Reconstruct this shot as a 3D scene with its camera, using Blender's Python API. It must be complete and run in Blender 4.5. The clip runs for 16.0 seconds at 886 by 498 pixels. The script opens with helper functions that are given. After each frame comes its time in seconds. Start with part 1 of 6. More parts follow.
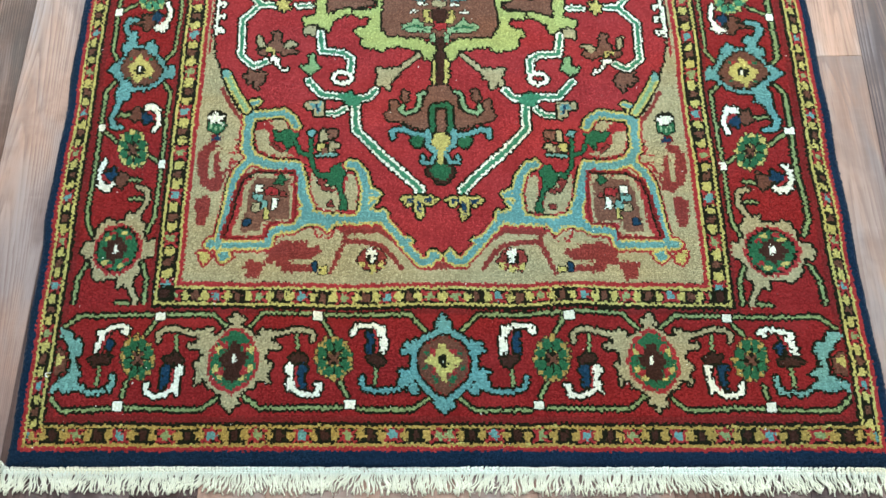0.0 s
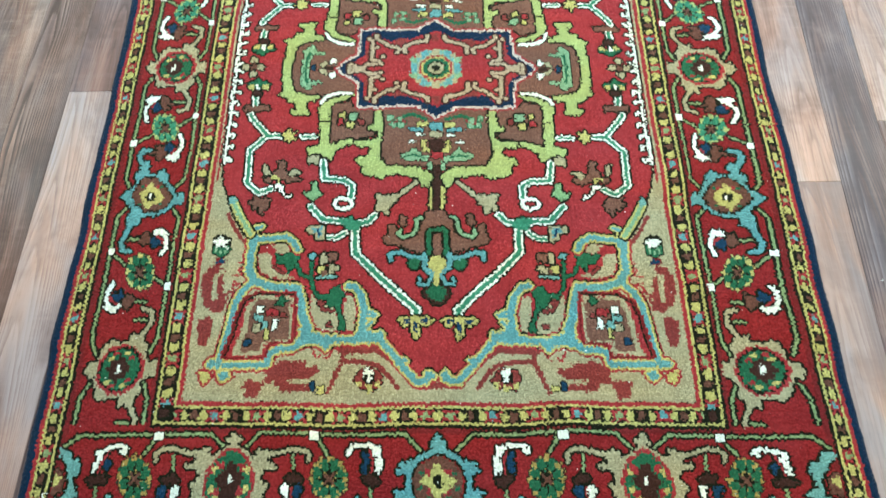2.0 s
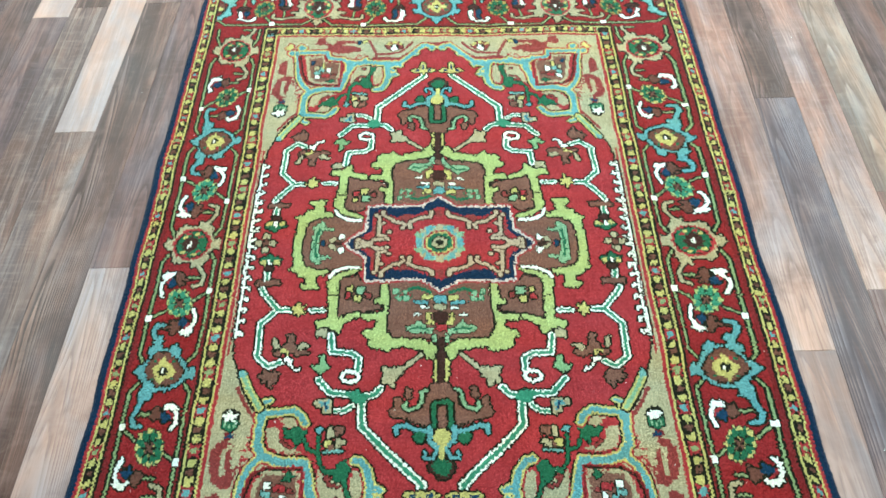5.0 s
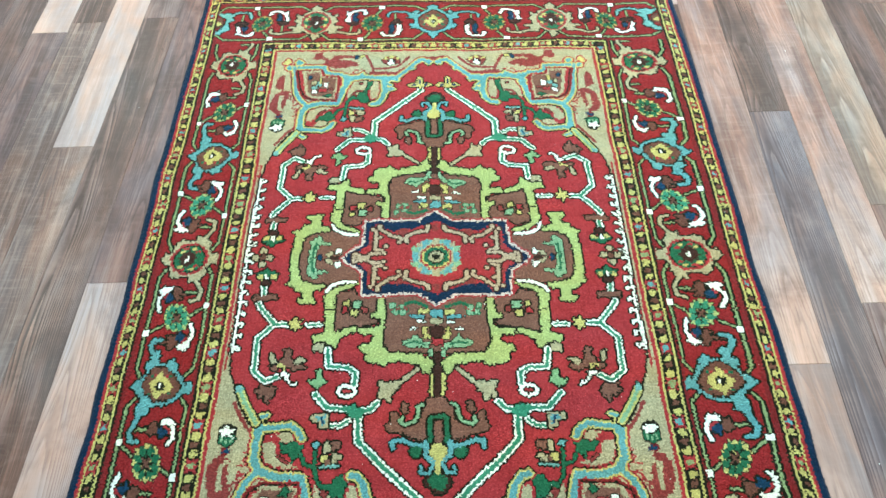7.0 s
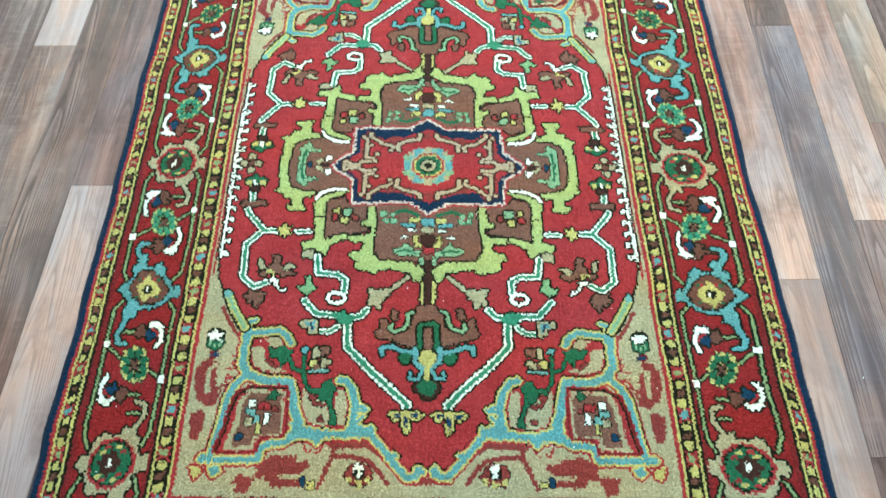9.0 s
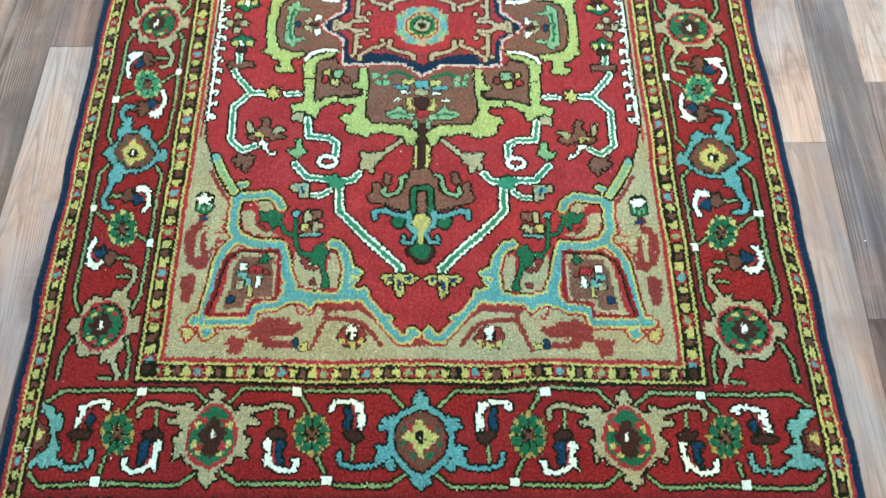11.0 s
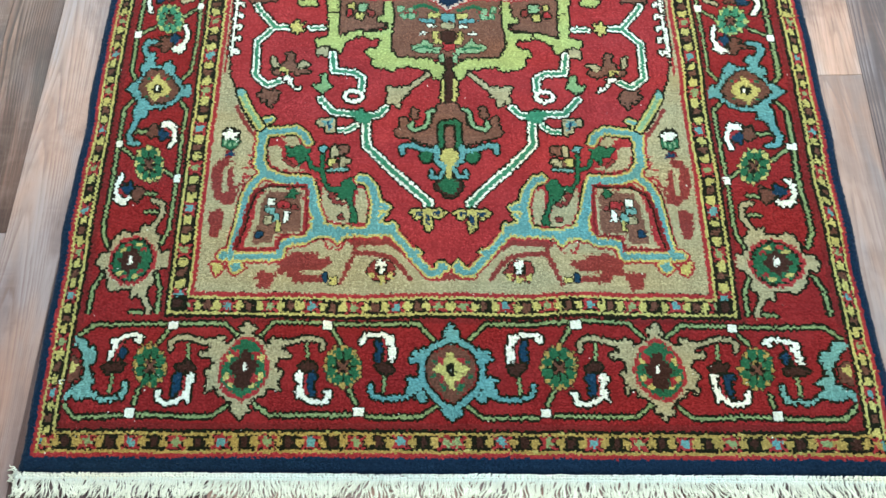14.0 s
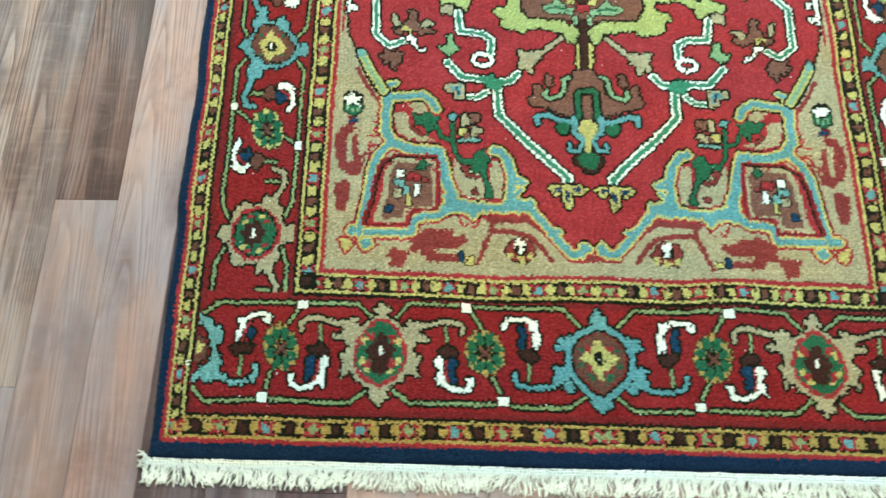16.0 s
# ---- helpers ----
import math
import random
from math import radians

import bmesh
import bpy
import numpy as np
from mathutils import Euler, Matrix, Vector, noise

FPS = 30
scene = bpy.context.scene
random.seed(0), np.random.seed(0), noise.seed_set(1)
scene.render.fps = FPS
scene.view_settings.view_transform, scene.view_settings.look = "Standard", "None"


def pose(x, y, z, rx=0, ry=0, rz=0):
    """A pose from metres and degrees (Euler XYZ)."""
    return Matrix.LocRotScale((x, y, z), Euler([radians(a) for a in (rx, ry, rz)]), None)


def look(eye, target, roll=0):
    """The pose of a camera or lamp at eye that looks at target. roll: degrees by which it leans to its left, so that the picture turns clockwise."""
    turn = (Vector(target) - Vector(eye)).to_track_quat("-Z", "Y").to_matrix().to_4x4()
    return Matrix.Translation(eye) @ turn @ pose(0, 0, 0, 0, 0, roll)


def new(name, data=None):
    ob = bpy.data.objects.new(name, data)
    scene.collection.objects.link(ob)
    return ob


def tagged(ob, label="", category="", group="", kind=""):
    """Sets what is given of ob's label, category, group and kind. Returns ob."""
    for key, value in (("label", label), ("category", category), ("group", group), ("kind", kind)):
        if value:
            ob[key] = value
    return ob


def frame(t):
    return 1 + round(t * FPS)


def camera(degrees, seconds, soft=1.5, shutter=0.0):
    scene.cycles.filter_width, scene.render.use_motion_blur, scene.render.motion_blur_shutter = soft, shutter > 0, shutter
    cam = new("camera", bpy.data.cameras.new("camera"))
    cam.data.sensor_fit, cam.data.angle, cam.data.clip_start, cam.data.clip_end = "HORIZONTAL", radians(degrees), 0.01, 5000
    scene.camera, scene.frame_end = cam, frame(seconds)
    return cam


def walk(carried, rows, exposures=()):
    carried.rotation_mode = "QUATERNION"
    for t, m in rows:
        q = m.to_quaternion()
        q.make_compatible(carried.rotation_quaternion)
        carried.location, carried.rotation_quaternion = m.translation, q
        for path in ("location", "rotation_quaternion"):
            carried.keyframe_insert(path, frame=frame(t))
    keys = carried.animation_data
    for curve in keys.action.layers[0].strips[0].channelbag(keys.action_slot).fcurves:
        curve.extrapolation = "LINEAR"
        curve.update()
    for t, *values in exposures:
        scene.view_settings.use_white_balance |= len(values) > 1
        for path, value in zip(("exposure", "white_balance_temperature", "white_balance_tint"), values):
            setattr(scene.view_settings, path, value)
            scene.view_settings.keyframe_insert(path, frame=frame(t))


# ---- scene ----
cam = camera(54.5, 16.0, soft=1.5, shutter=0.5)

PATH = [
    (0, (-0.002, -1.127, 1.255), (0.002, -0.39, -0.604), -0.4),
    (0.5, (0.008, -1.138, 1.256), (-0.005, -0.346, -0.581), -1.8),
    (1, (0.018, -1.148, 1.269), (-0.002, -0.266, -0.526), -1.9),
    (1.5, (0.017, -1.147, 1.281), (0.003, -0.213, -0.487), -1.4),
    (2, (0.019, -1.144, 1.29), (0.007, -0.154, -0.448), -1.4),
    (2.5, (0.017, -1.137, 1.301), (0.007, -0.097, -0.407), -1.2),
    (3, (0.017, -1.128, 1.314), (0.002, -0.038, -0.363), -1.4),
    (3.5, (0.02, -1.122, 1.332), (-0.003, 0.02, -0.31), -2.0),
    (4, (0.024, -1.125, 1.345), (-0.002, 0.065, -0.263), -2.3),
    (4.5, (0.024, -1.126, 1.354), (0.001, 0.103, -0.223), -2.2),
    (5, (0.024, -1.127, 1.36), (0.004, 0.137, -0.19), -2.1),
    (5.2, (0.023, -1.129, 1.361), (0.004, 0.149, -0.177), -2.0),
    (7.3, (0.032, -1.124, 1.372), (0.013, 0.157, -0.164), -2.2),
    (7.5, (0.029, -1.124, 1.371), (0.015, 0.141, -0.178), -1.9),
    (8, (0.027, -1.127, 1.362), (0.013, 0.104, -0.214), -1.5),
    (8.5, (0.025, -1.132, 1.35), (0.022, 0.059, -0.257), -0.9),
    (9, (0.021, -1.135, 1.338), (0.03, 0.005, -0.305), -0.0),
    (9.5, (0.021, -1.139, 1.326), (0.038, -0.048, -0.351), 0.4),
    (10, (0.024, -1.138, 1.315), (0.04, -0.113, -0.402), 0.3),
    (10.2, (0.027, -1.141, 1.307), (0.04, -0.139, -0.424), 0.3),
    (12.3, (0.035, -1.179, 1.256), (0.027, -0.332, -0.556), -1.3),
    (12.5, (0.037, -1.182, 1.255), (0.025, -0.342, -0.561), -1.6),
    (13, (0.037, -1.19, 1.253), (0.016, -0.36, -0.566), -2.2),
    (13.5, (0.03, -1.189, 1.251), (0.005, -0.364, -0.571), -2.3),
    (14, (0.001, -1.183, 1.256), (-0.018, -0.352, -0.563), -1.8),
    (14.5, (-0.06, -1.181, 1.253), (-0.039, -0.335, -0.559), -0.4),
    (15, (-0.075, -1.169, 1.245), (-0.083, -0.366, -0.587), -0.5),
    (15.5, (-0.098, -1.149, 1.23), (-0.173, -0.375, -0.613), -3.5),
    (16, (-0.22, -1.098, 1.208), (-0.231, -0.395, -0.665), -0.1),
]
EXPOSURES = [(0.0, -0.29, 6500, 6), (1.5, -0.23, 6300, 0), (3.0, -0.17, 6080, 0), (5.0, -0.17, 6000, -3), (10.0, -0.14, 6000, -3), (12.5, -0.19, 6050, -3),
             (13.5, -0.25, 6080, 1), (14.5, -0.2, 6400, 5), (15.0, -0.2, 6320, 0), (16.0, -0.13, 6420, -1)]
walk(cam, [(t, look(eye, target, roll)) for t, eye, target, roll in PATH], EXPOSURES)

# ---- world and light ----
world = bpy.data.worlds.new("world")
scene.world = world
world.use_nodes = True
world.node_tree.nodes["Background"].inputs["Color"].default_value = (0.6, 0.7, 0.85, 1)
world.node_tree.nodes["Background"].inputs["Strength"].default_value = 0.3

CEILING = 2.75
FLOOR = -0.010
# Panels are out of view; the last is added to brighten the near right.
PANELS = [(-2.3, 1.7, 62), (0.15, 1.7, 88), (2.5, 1.7, 72), (-2.3, 3.8, 70), (0.15, 3.8, 86), (2.5, 3.8, 56), (0.0, -0.45, 21), (2.5, -0.4, 40)]
for px, py, watts in PANELS:
    lamp = bpy.data.lights.new("panel_light", "AREA")
    lamp.shape, lamp.size, lamp.size_y = "RECTANGLE", 1.16, 0.56
    lamp.energy = watts
    lamp.color = (0.88, 1.0, 0.985)
    new("panel_light", lamp).matrix_world = pose(px, py, CEILING - 0.03)


# ---- materials ----
def shader(name):
    m = bpy.data.materials.new(name)
    m.use_nodes = True
    t = m.node_tree
    return m, t, t.nodes["Principled BSDF"]


def node(t, kind, **values):
    n = t.nodes.new(kind)
    for key, value in values.items():
        n.inputs[key.replace("_", " ")].default_value = value
    return n


def mix(t, a, b, factor, how="MIX"):
    n = t.nodes.new("ShaderNodeMix")
    n.data_type, n.blend_type = "RGBA", how
    for value, slot in ((factor, 0), (a, 6), (b, 7)):
        if isinstance(value, bpy.types.NodeSocket):
            t.links.new(value, n.inputs[slot])
        else:
            n.inputs[slot].default_value = value if slot == 0 else (*value, 1)
    return n.outputs[2]


def ramp(t, value, stops):
    n = t.nodes.new("ShaderNodeValToRGB")
    while len(n.color_ramp.elements) < len(stops):
        n.color_ramp.elements.new(0.5)
    for e, (at, shade) in zip(n.color_ramp.elements, stops):
        e.position, e.color = at, (shade, shade, shade, 1) if isinstance(shade, (int, float)) else (*shade, 1)
    t.links.new(value, n.inputs[0])
    return n.outputs[0]


def stretched(t, sx, sy, sz, shift=False):
    """Object coordinates, scaled; shift: moved by the object's own random number."""
    co = t.nodes.new("ShaderNodeTexCoord")
    mp = t.nodes.new("ShaderNodeMapping")
    mp.inputs["Scale"].default_value = (sx, sy, sz)
    t.links.new(co.outputs["Object"], mp.inputs["Vector"])
    if shift:
        info = t.nodes.new("ShaderNodeObjectInfo")
        mul = t.nodes.new("ShaderNodeMath")
        mul.operation = "MULTIPLY"
        mul.inputs[1].default_value = 37.0
        t.links.new(info.outputs["Random"], mul.inputs[0])
        com = t.nodes.new("ShaderNodeCombineXYZ")
        for k in range(3):
            t.links.new(mul.outputs[0], com.inputs[k])
        t.links.new(com.outputs[0], mp.inputs["Location"])
    return mp.outputs[0]


def noise_tex(t, where, scale, detail=3.0, rough=0.6, distortion=0.0):
    n = node(t, "ShaderNodeTexNoise", Scale=scale, Detail=detail, Roughness=rough, Distortion=distortion)
    t.links.new(where, n.inputs["Vector"])
    return n.outputs["Fac"]


def bumped(t, bsdf, height, strength, distance):
    b = node(t, "ShaderNodeBump", Strength=strength, Distance=distance)
    t.links.new(height, b.inputs["Height"])
    t.links.new(b.outputs[0], bsdf.inputs["Normal"])


def wool(name, colour, depth=1.0):
    """Cut wool pile: fibre glints and shade put into the colour, patchy dye and streaks of dye along the rows. depth:
    how strongly they show.
    """
    m, t, bsdf = shader("wool_" + name)
    co = stretched(t, 1, 1, 1)

    def darker(k):
        return tuple(v * (1 - (1 - k) * depth) for v in colour)

    weight = min(1.0, 7 * sum(colour) / 3)

    def lighter(k, plus):
        return tuple(min(0.95, v * (1 + (k - 1) * depth) + plus * depth * weight) for v in colour)
    fibre = noise_tex(t, co, 800, 2, 0.75)
    tuft = noise_tex(t, stretched(t, 1, 1.5, 1), 260, 2, 0.65)
    patch = noise_tex(t, co, 22, 4, 0.6)
    rows = noise_tex(t, stretched(t, 6, 120, 1), 1.0, 3, 0.6)
    ribs = noise_tex(t, stretched(t, 1, 0.1, 1), 240, 2, 0.6)
    worn = noise_tex(t, stretched(t, 1.3, 1, 1), 9, 5, 0.7)
    c = mix(t, colour, darker(0.3), ramp(t, fibre, [(0.38, 1.0), (0.54, 0.0)]))
    # pile sheen on the tufts, lightened in the colour
    c = mix(t, c, lighter(1.65, 0.026), ramp(t, tuft, [(0.45, 0.0), (0.66, 1.0)]))
    # darkening between the pile's ribs, shade put into the colour
    c = mix(t, c, darker(0.6), ramp(t, ribs, [(0.5, 0.0), (0.72, 0.6)]))
    # worn and patch: wear and uneven dye, plus broad pile sheen as colour
    c = mix(t, c, lighter(1.22, 0.02), ramp(t, worn, [(0.46, 0.0), (0.68, 0.6)]))
    c = mix(t, c, darker(0.7), ramp(t, patch, [(0.4, 0.0), (0.72, 0.55)]))
    c = mix(t, c, darker(0.78), ramp(t, rows, [(0.45, 0.0), (0.7, 0.5)]))
    # bands where the dye lot changed
    abrash = noise_tex(t, stretched(t, 2.5, 9, 1), 1.0, 3, 0.55)
    c = mix(t, c, (1.10, 0.98, 0.84), ramp(t, abrash, [(0.5, 0.0), (0.66, 0.8)]), "MULTIPLY")
    c = mix(t, c, (0.90, 1.02, 1.12), ramp(t, abrash, [(0.34, 0.8), (0.5, 0.0)]), "MULTIPLY")
    # bright pile glints mixed into the colour
    glint = noise_tex(t, stretched(t, 1.4, 1, 1), 340, 1, 0.5)
    c = mix(t, c, lighter(2.1, 0.03), ramp(t, glint, [(0.64, 0.0), (0.72, 0.8)]))
    t.links.new(c, bsdf.inputs["Base Color"])
    bsdf.inputs["Roughness"].default_value = 0.72
    bsdf.inputs["Specular IOR Level"].default_value = 0.045
    bsdf.inputs["Sheen Weight"].default_value = 0.14
    bsdf.inputs["Sheen Roughness"].default_value = 0.38
    bumped(t, bsdf, mix(t, (0, 0, 0), (1, 1, 1), fibre), 0.7, 0.0012)
    return m


def laminate(name, base, dark, light, figured=1.0, sawn=0.1, fade=0.0):
    """Printed wood plank: drifting tone, cathedral figure, soft flames across, grain and pores; fade: paler towards its near end, or its far end if negative."""
    m, t, bsdf = shader("laminate_" + name)

    def math_node(kind, a, b=0.0):
        n = t.nodes.new("ShaderNodeMath")
        n.operation = kind
        for k, value in enumerate((a, b)):
            if isinstance(value, bpy.types.NodeSocket):
                t.links.new(value, n.inputs[k])
            else:
                n.inputs[k].default_value = value
        return n.outputs[0]
    base, dark, light = (tuple(v * k for v, k in zip(c, (1.04, 0.975, 1.0))) for c in (base, dark, light))
    gentle = tuple(0.55 * a + 0.45 * b for a, b in zip(base, light))
    tone = noise_tex(t, stretched(t, 16, 1.3, 1, True), 1.0, 4, 0.6, 0.3)
    low = noise_tex(t, stretched(t, 8, 0.8, 1, True), 1.0, 1.5, 0.4, 0.25)
    grain = noise_tex(t, stretched(t, 170, 5.5, 1, True), 1.0, 4, 0.7, 0.6)
    pores = noise_tex(t, stretched(t, 480, 16, 1, True), 1.0, 2, 0.6)
    saw = noise_tex(t, stretched(t, 14, 120, 1, True), 1.0, 3, 0.7, 0.5)
    flame = noise_tex(t, stretched(t, 13, 24, 1, True), 1.0, 4, 0.6, 0.7)
    place = noise_tex(t, stretched(t, 11, 4.5, 1, True), 1.0, 3, 0.6, 0.6)
    # nested arches: paraboloid contours about a heart line, bent by slow noise
    sep = t.nodes.new("ShaderNodeSeparateXYZ")
    t.links.new(stretched(t, 1, 1, 1), sep.inputs[0])
    info = t.nodes.new("ShaderNodeObjectInfo")
    heart = math_node("ADD", math_node("MULTIPLY", info.outputs["Random"], 0.045), 0.028)
    off = math_node("SUBTRACT", sep.outputs["X"], heart)
    arch = math_node("ADD", math_node("MULTIPLY", math_node("MULTIPLY", off, off), 2800.0), math_node("MULTIPLY", sep.outputs["Y"], 5.0))
    phase = math_node("ADD", math_node("ADD", arch, math_node("MULTIPLY", low, 7.0)), math_node("MULTIPLY", grain, 0.3))
    # long eyes in the figure, round small knots
    eye = t.nodes.new("ShaderNodeTexVoronoi")
    eye.inputs["Scale"].default_value = 1.0
    t.links.new(stretched(t, 11, 1.5, 1, True), eye.inputs["Vector"])
    phase = math_node("ADD", phase, math_node("MULTIPLY", ramp(t, eye.outputs["Distance"], [(0.0, 1.0), (0.45, 0.0)]), 4.0))
    wave = math_node("FRACT", phase)
    figure = math_node("MULTIPLY", ramp(t, wave, [(0.0, 0.3), (0.08, 1.0), (0.35, 0.45), (0.9, 0.0)]), ramp(t, place, [(0.36, 0.3 * figured), (0.58, figured)]))
    c = mix(t, base, dark, ramp(t, tone, [(0.47, 0.0), (0.60, 0.9)]))
    c = mix(t, c, gentle, ramp(t, tone, [(0.34, 0.9), (0.47, 0.0)]))
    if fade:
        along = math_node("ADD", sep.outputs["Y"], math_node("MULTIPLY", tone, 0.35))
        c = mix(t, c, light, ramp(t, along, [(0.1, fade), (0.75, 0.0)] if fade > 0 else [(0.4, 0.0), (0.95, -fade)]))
    streak = noise_tex(t, stretched(t, 60, 0.8, 1, True), 1.0, 3, 0.6, 0.25)
    c = mix(t, c, gentle, ramp(t, streak, [(0.54, 0.0), (0.66, 0.6)]))
    c = mix(t, c, dark, ramp(t, streak, [(0.32, 0.6), (0.43, 0.0)]))
    blotch = noise_tex(t, stretched(t, 10, 5, 1, True), 1.0, 4, 0.65, 0.5)
    c = mix(t, c, dark, ramp(t, blotch, [(0.5, 0.0), (0.66, 0.65)]))
    hue = noise_tex(t, stretched(t, 7, 2.2, 1, True), 1.7, 3, 0.6, 0.4)
    c = mix(t, c, (1.12, 0.97, 0.86), ramp(t, hue, [(0.5, 0.0), (0.62, 1.0)]), "MULTIPLY")
    c = mix(t, c, (0.86, 0.98, 1.10), ramp(t, hue, [(0.38, 1.0), (0.5, 0.0)]), "MULTIPLY")
    c = mix(t, c, dark, figure)
    c = mix(t, c, dark, ramp(t, eye.outputs["Distance"], [(0.02, 0.7 * figured), (0.09, 0.0)]))
    c = mix(t, c, gentle, math_node("MULTIPLY", ramp(t, flame, [(0.5, 0.0), (0.75, 0.4)]), ramp(t, place, [(0.38, 1.0), (0.58, 0.1)])))
    c = mix(t, c, dark, ramp(t, grain, [(0.5, 0.0), (0.72, 0.28)]))
    c = mix(t, c, light, ramp(t, grain, [(0.3, 0.22), (0.46, 0.0)]))
    c = mix(t, c, tuple(v * 0.8 for v in dark), ramp(t, pores, [(0.56, 0.0), (0.75, 0.45)]))
    c = mix(t, c, light, ramp(t, saw, [(0.52, 0.0), (0.76, 0.55 * sawn)]))
    t.links.new(c, bsdf.inputs["Base Color"])
    rough = ramp(t, noise_tex(t, stretched(t, 60, 6, 1, True), 1.0, 3, 0.6), [(0.3, 0.3), (0.7, 0.45)])
    t.links.new(rough, bsdf.inputs["Roughness"])
    bsdf.inputs["Specular IOR Level"].default_value = 0.16
    bumped(t, bsdf, pores, 0.12, 0.0006)
    return m


def paint(name, colour, rough=0.6):
    m, t, bsdf = shader(name)
    co = stretched(t, 1, 1, 1)
    c = mix(t, colour, tuple(v * 0.92 for v in colour), ramp(t, noise_tex(t, co, 1.5, 4), [(0.4, 0.0), (0.7, 1.0)]))
    t.links.new(c, bsdf.inputs["Base Color"])
    bsdf.inputs["Roughness"].default_value = rough
    bumped(t, bsdf, noise_tex(t, co, 220, 2), 0.08, 0.001)
    return m


DYES = dict(
    red=(0.298, 0.0245, 0.0300), navy=(0.0055, 0.0195, 0.050), beige=(0.36, 0.322, 0.195), pinkbeige=(0.40, 0.31, 0.21),
    brown=(0.125, 0.050, 0.034), maroon=(0.042, 0.016, 0.012), dark=(0.0090, 0.0095, 0.0045), lime=(0.355, 0.415, 0.15),
    gold=(0.46, 0.415, 0.135), green=(0.020, 0.112, 0.053), palegreen=(0.21, 0.36, 0.21), budgreen=(0.20, 0.35, 0.17),
    ltblue=(0.110, 0.29, 0.31), teal=(0.15, 0.33, 0.31), blue=(0.008, 0.038, 0.085), white=(0.90, 0.94, 0.81),
    rose=(0.205, 0.034, 0.031), ochre=(0.36, 0.255, 0.070), vine=(0.22, 0.30, 0.135), field=(0.212, 0.0118, 0.0140), wine=(0.155, 0.0125, 0.0140), palepink=(0.55, 0.47, 0.42), mint=(0.045, 0.215, 0.125), taupe=(0.170, 0.076, 0.053))
WOOL = [wool(name, tuple(0.87 * v for v in colour)) for name, colour in DYES.items()]
(RED, NAVY, BEIGE, PINKBEIGE, BROWN, MAROON, DARK, LIME, GOLD, GREEN, PALEGREEN, BUDGREEN, LTBLUE, TEAL, BLUE, WHITE,
 ROSE, OCHRE, VINE, FIELD, WINE, PALEPINK, MINT, TAUPE) = range(len(DYES))
COTTON = wool("cotton", (0.87, 0.95, 0.90), 0.15)
LAMINATES = dict(
    pale=laminate("pale", (0.405, 0.310, 0.280), (0.300, 0.218, 0.195), (0.495, 0.402, 0.370), 0.5, 0.3),
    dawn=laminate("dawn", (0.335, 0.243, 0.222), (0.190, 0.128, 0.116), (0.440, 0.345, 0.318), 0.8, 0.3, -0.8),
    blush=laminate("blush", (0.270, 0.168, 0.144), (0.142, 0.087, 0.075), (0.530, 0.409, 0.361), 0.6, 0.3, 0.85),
    ash=laminate("ash", (0.350, 0.265, 0.240), (0.225, 0.162, 0.147), (0.450, 0.360, 0.330), 0.7, 0.2),
    cream=laminate("cream", (0.308, 0.239, 0.197), (0.144, 0.101, 0.082), (0.424, 0.345, 0.286), 1.2, 0.15),
    rosy=laminate("rosy", (0.215, 0.135, 0.120), (0.100, 0.060, 0.054), (0.340, 0.246, 0.220)),
    mauve=laminate("mauve", (0.171, 0.109, 0.103), (0.065, 0.040, 0.039), (0.286, 0.210, 0.195), 0.8, 0.25),
    brown=laminate("brown", (0.140, 0.083, 0.073), (0.050, 0.029, 0.026), (0.270, 0.186, 0.160), 1.0, 0.2),
    grey=laminate("grey", (0.184, 0.138, 0.134), (0.073, 0.051, 0.052), (0.306, 0.238, 0.226), 1.0, 0.25),
    umber=laminate("umber", (0.182, 0.113, 0.097), (0.060, 0.036, 0.031), (0.360, 0.260, 0.218), 1.5, 0.15),
    slate=laminate("slate", (0.198, 0.156, 0.160), (0.078, 0.057, 0.063), (0.318, 0.250, 0.239), 1.5, 0.1),
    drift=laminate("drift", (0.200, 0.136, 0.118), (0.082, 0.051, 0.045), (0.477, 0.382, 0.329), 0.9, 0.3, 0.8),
    tan=laminate("tan", (0.205, 0.132, 0.114), (0.090, 0.054, 0.047), (0.337, 0.240, 0.208), 1.0, 0.2))
GAP = paint("plank_gap", (0.06, 0.045, 0.04), 0.8)
WALL = paint("wall_paint", (0.50, 0.49, 0.46))
CEIL = paint("ceiling_paint", (0.80, 0.80, 0.78))
METAL = paint("lamp_frame_paint", (0.78, 0.78, 0.78), 0.4)
GLOW, _t, _b = shader("lamp_diffuser")
_b.inputs["Emission Color"].default_value = (0.95, 1.0, 0.98, 1)
_b.inputs["Emission Strength"].default_value = 4.0


# ---- helpers for building ----
def part(name, bm, material, parent=None, label=""):
    me = bpy.data.meshes.new(name)
    bm.to_mesh(me)
    bm.free()
    me.materials.append(material)
    ob = new(name, me)
    ob.parent = parent
    return tagged(ob, label)


def box(bm, x0, y0, z0, x1, y1, z1):
    vs = [bm.verts.new(p) for p in ((x0, y0, z0), (x1, y0, z0), (x1, y1, z0), (x0, y1, z0), (x0, y0, z1), (x1, y0, z1), (x1, y1, z1), (x0, y1, z1))]
    for f in ((3, 2, 1, 0), (4, 5, 6, 7), (0, 1, 5, 4), (1, 2, 6, 5), (2, 3, 7, 6), (3, 0, 4, 7)):
        bm.faces.new([vs[i] for i in f])


def boxed(name, material, *sizes, parent=None, label=""):
    bm = bmesh.new()
    box(bm, *sizes)
    return part(name, bm, material, parent, label)


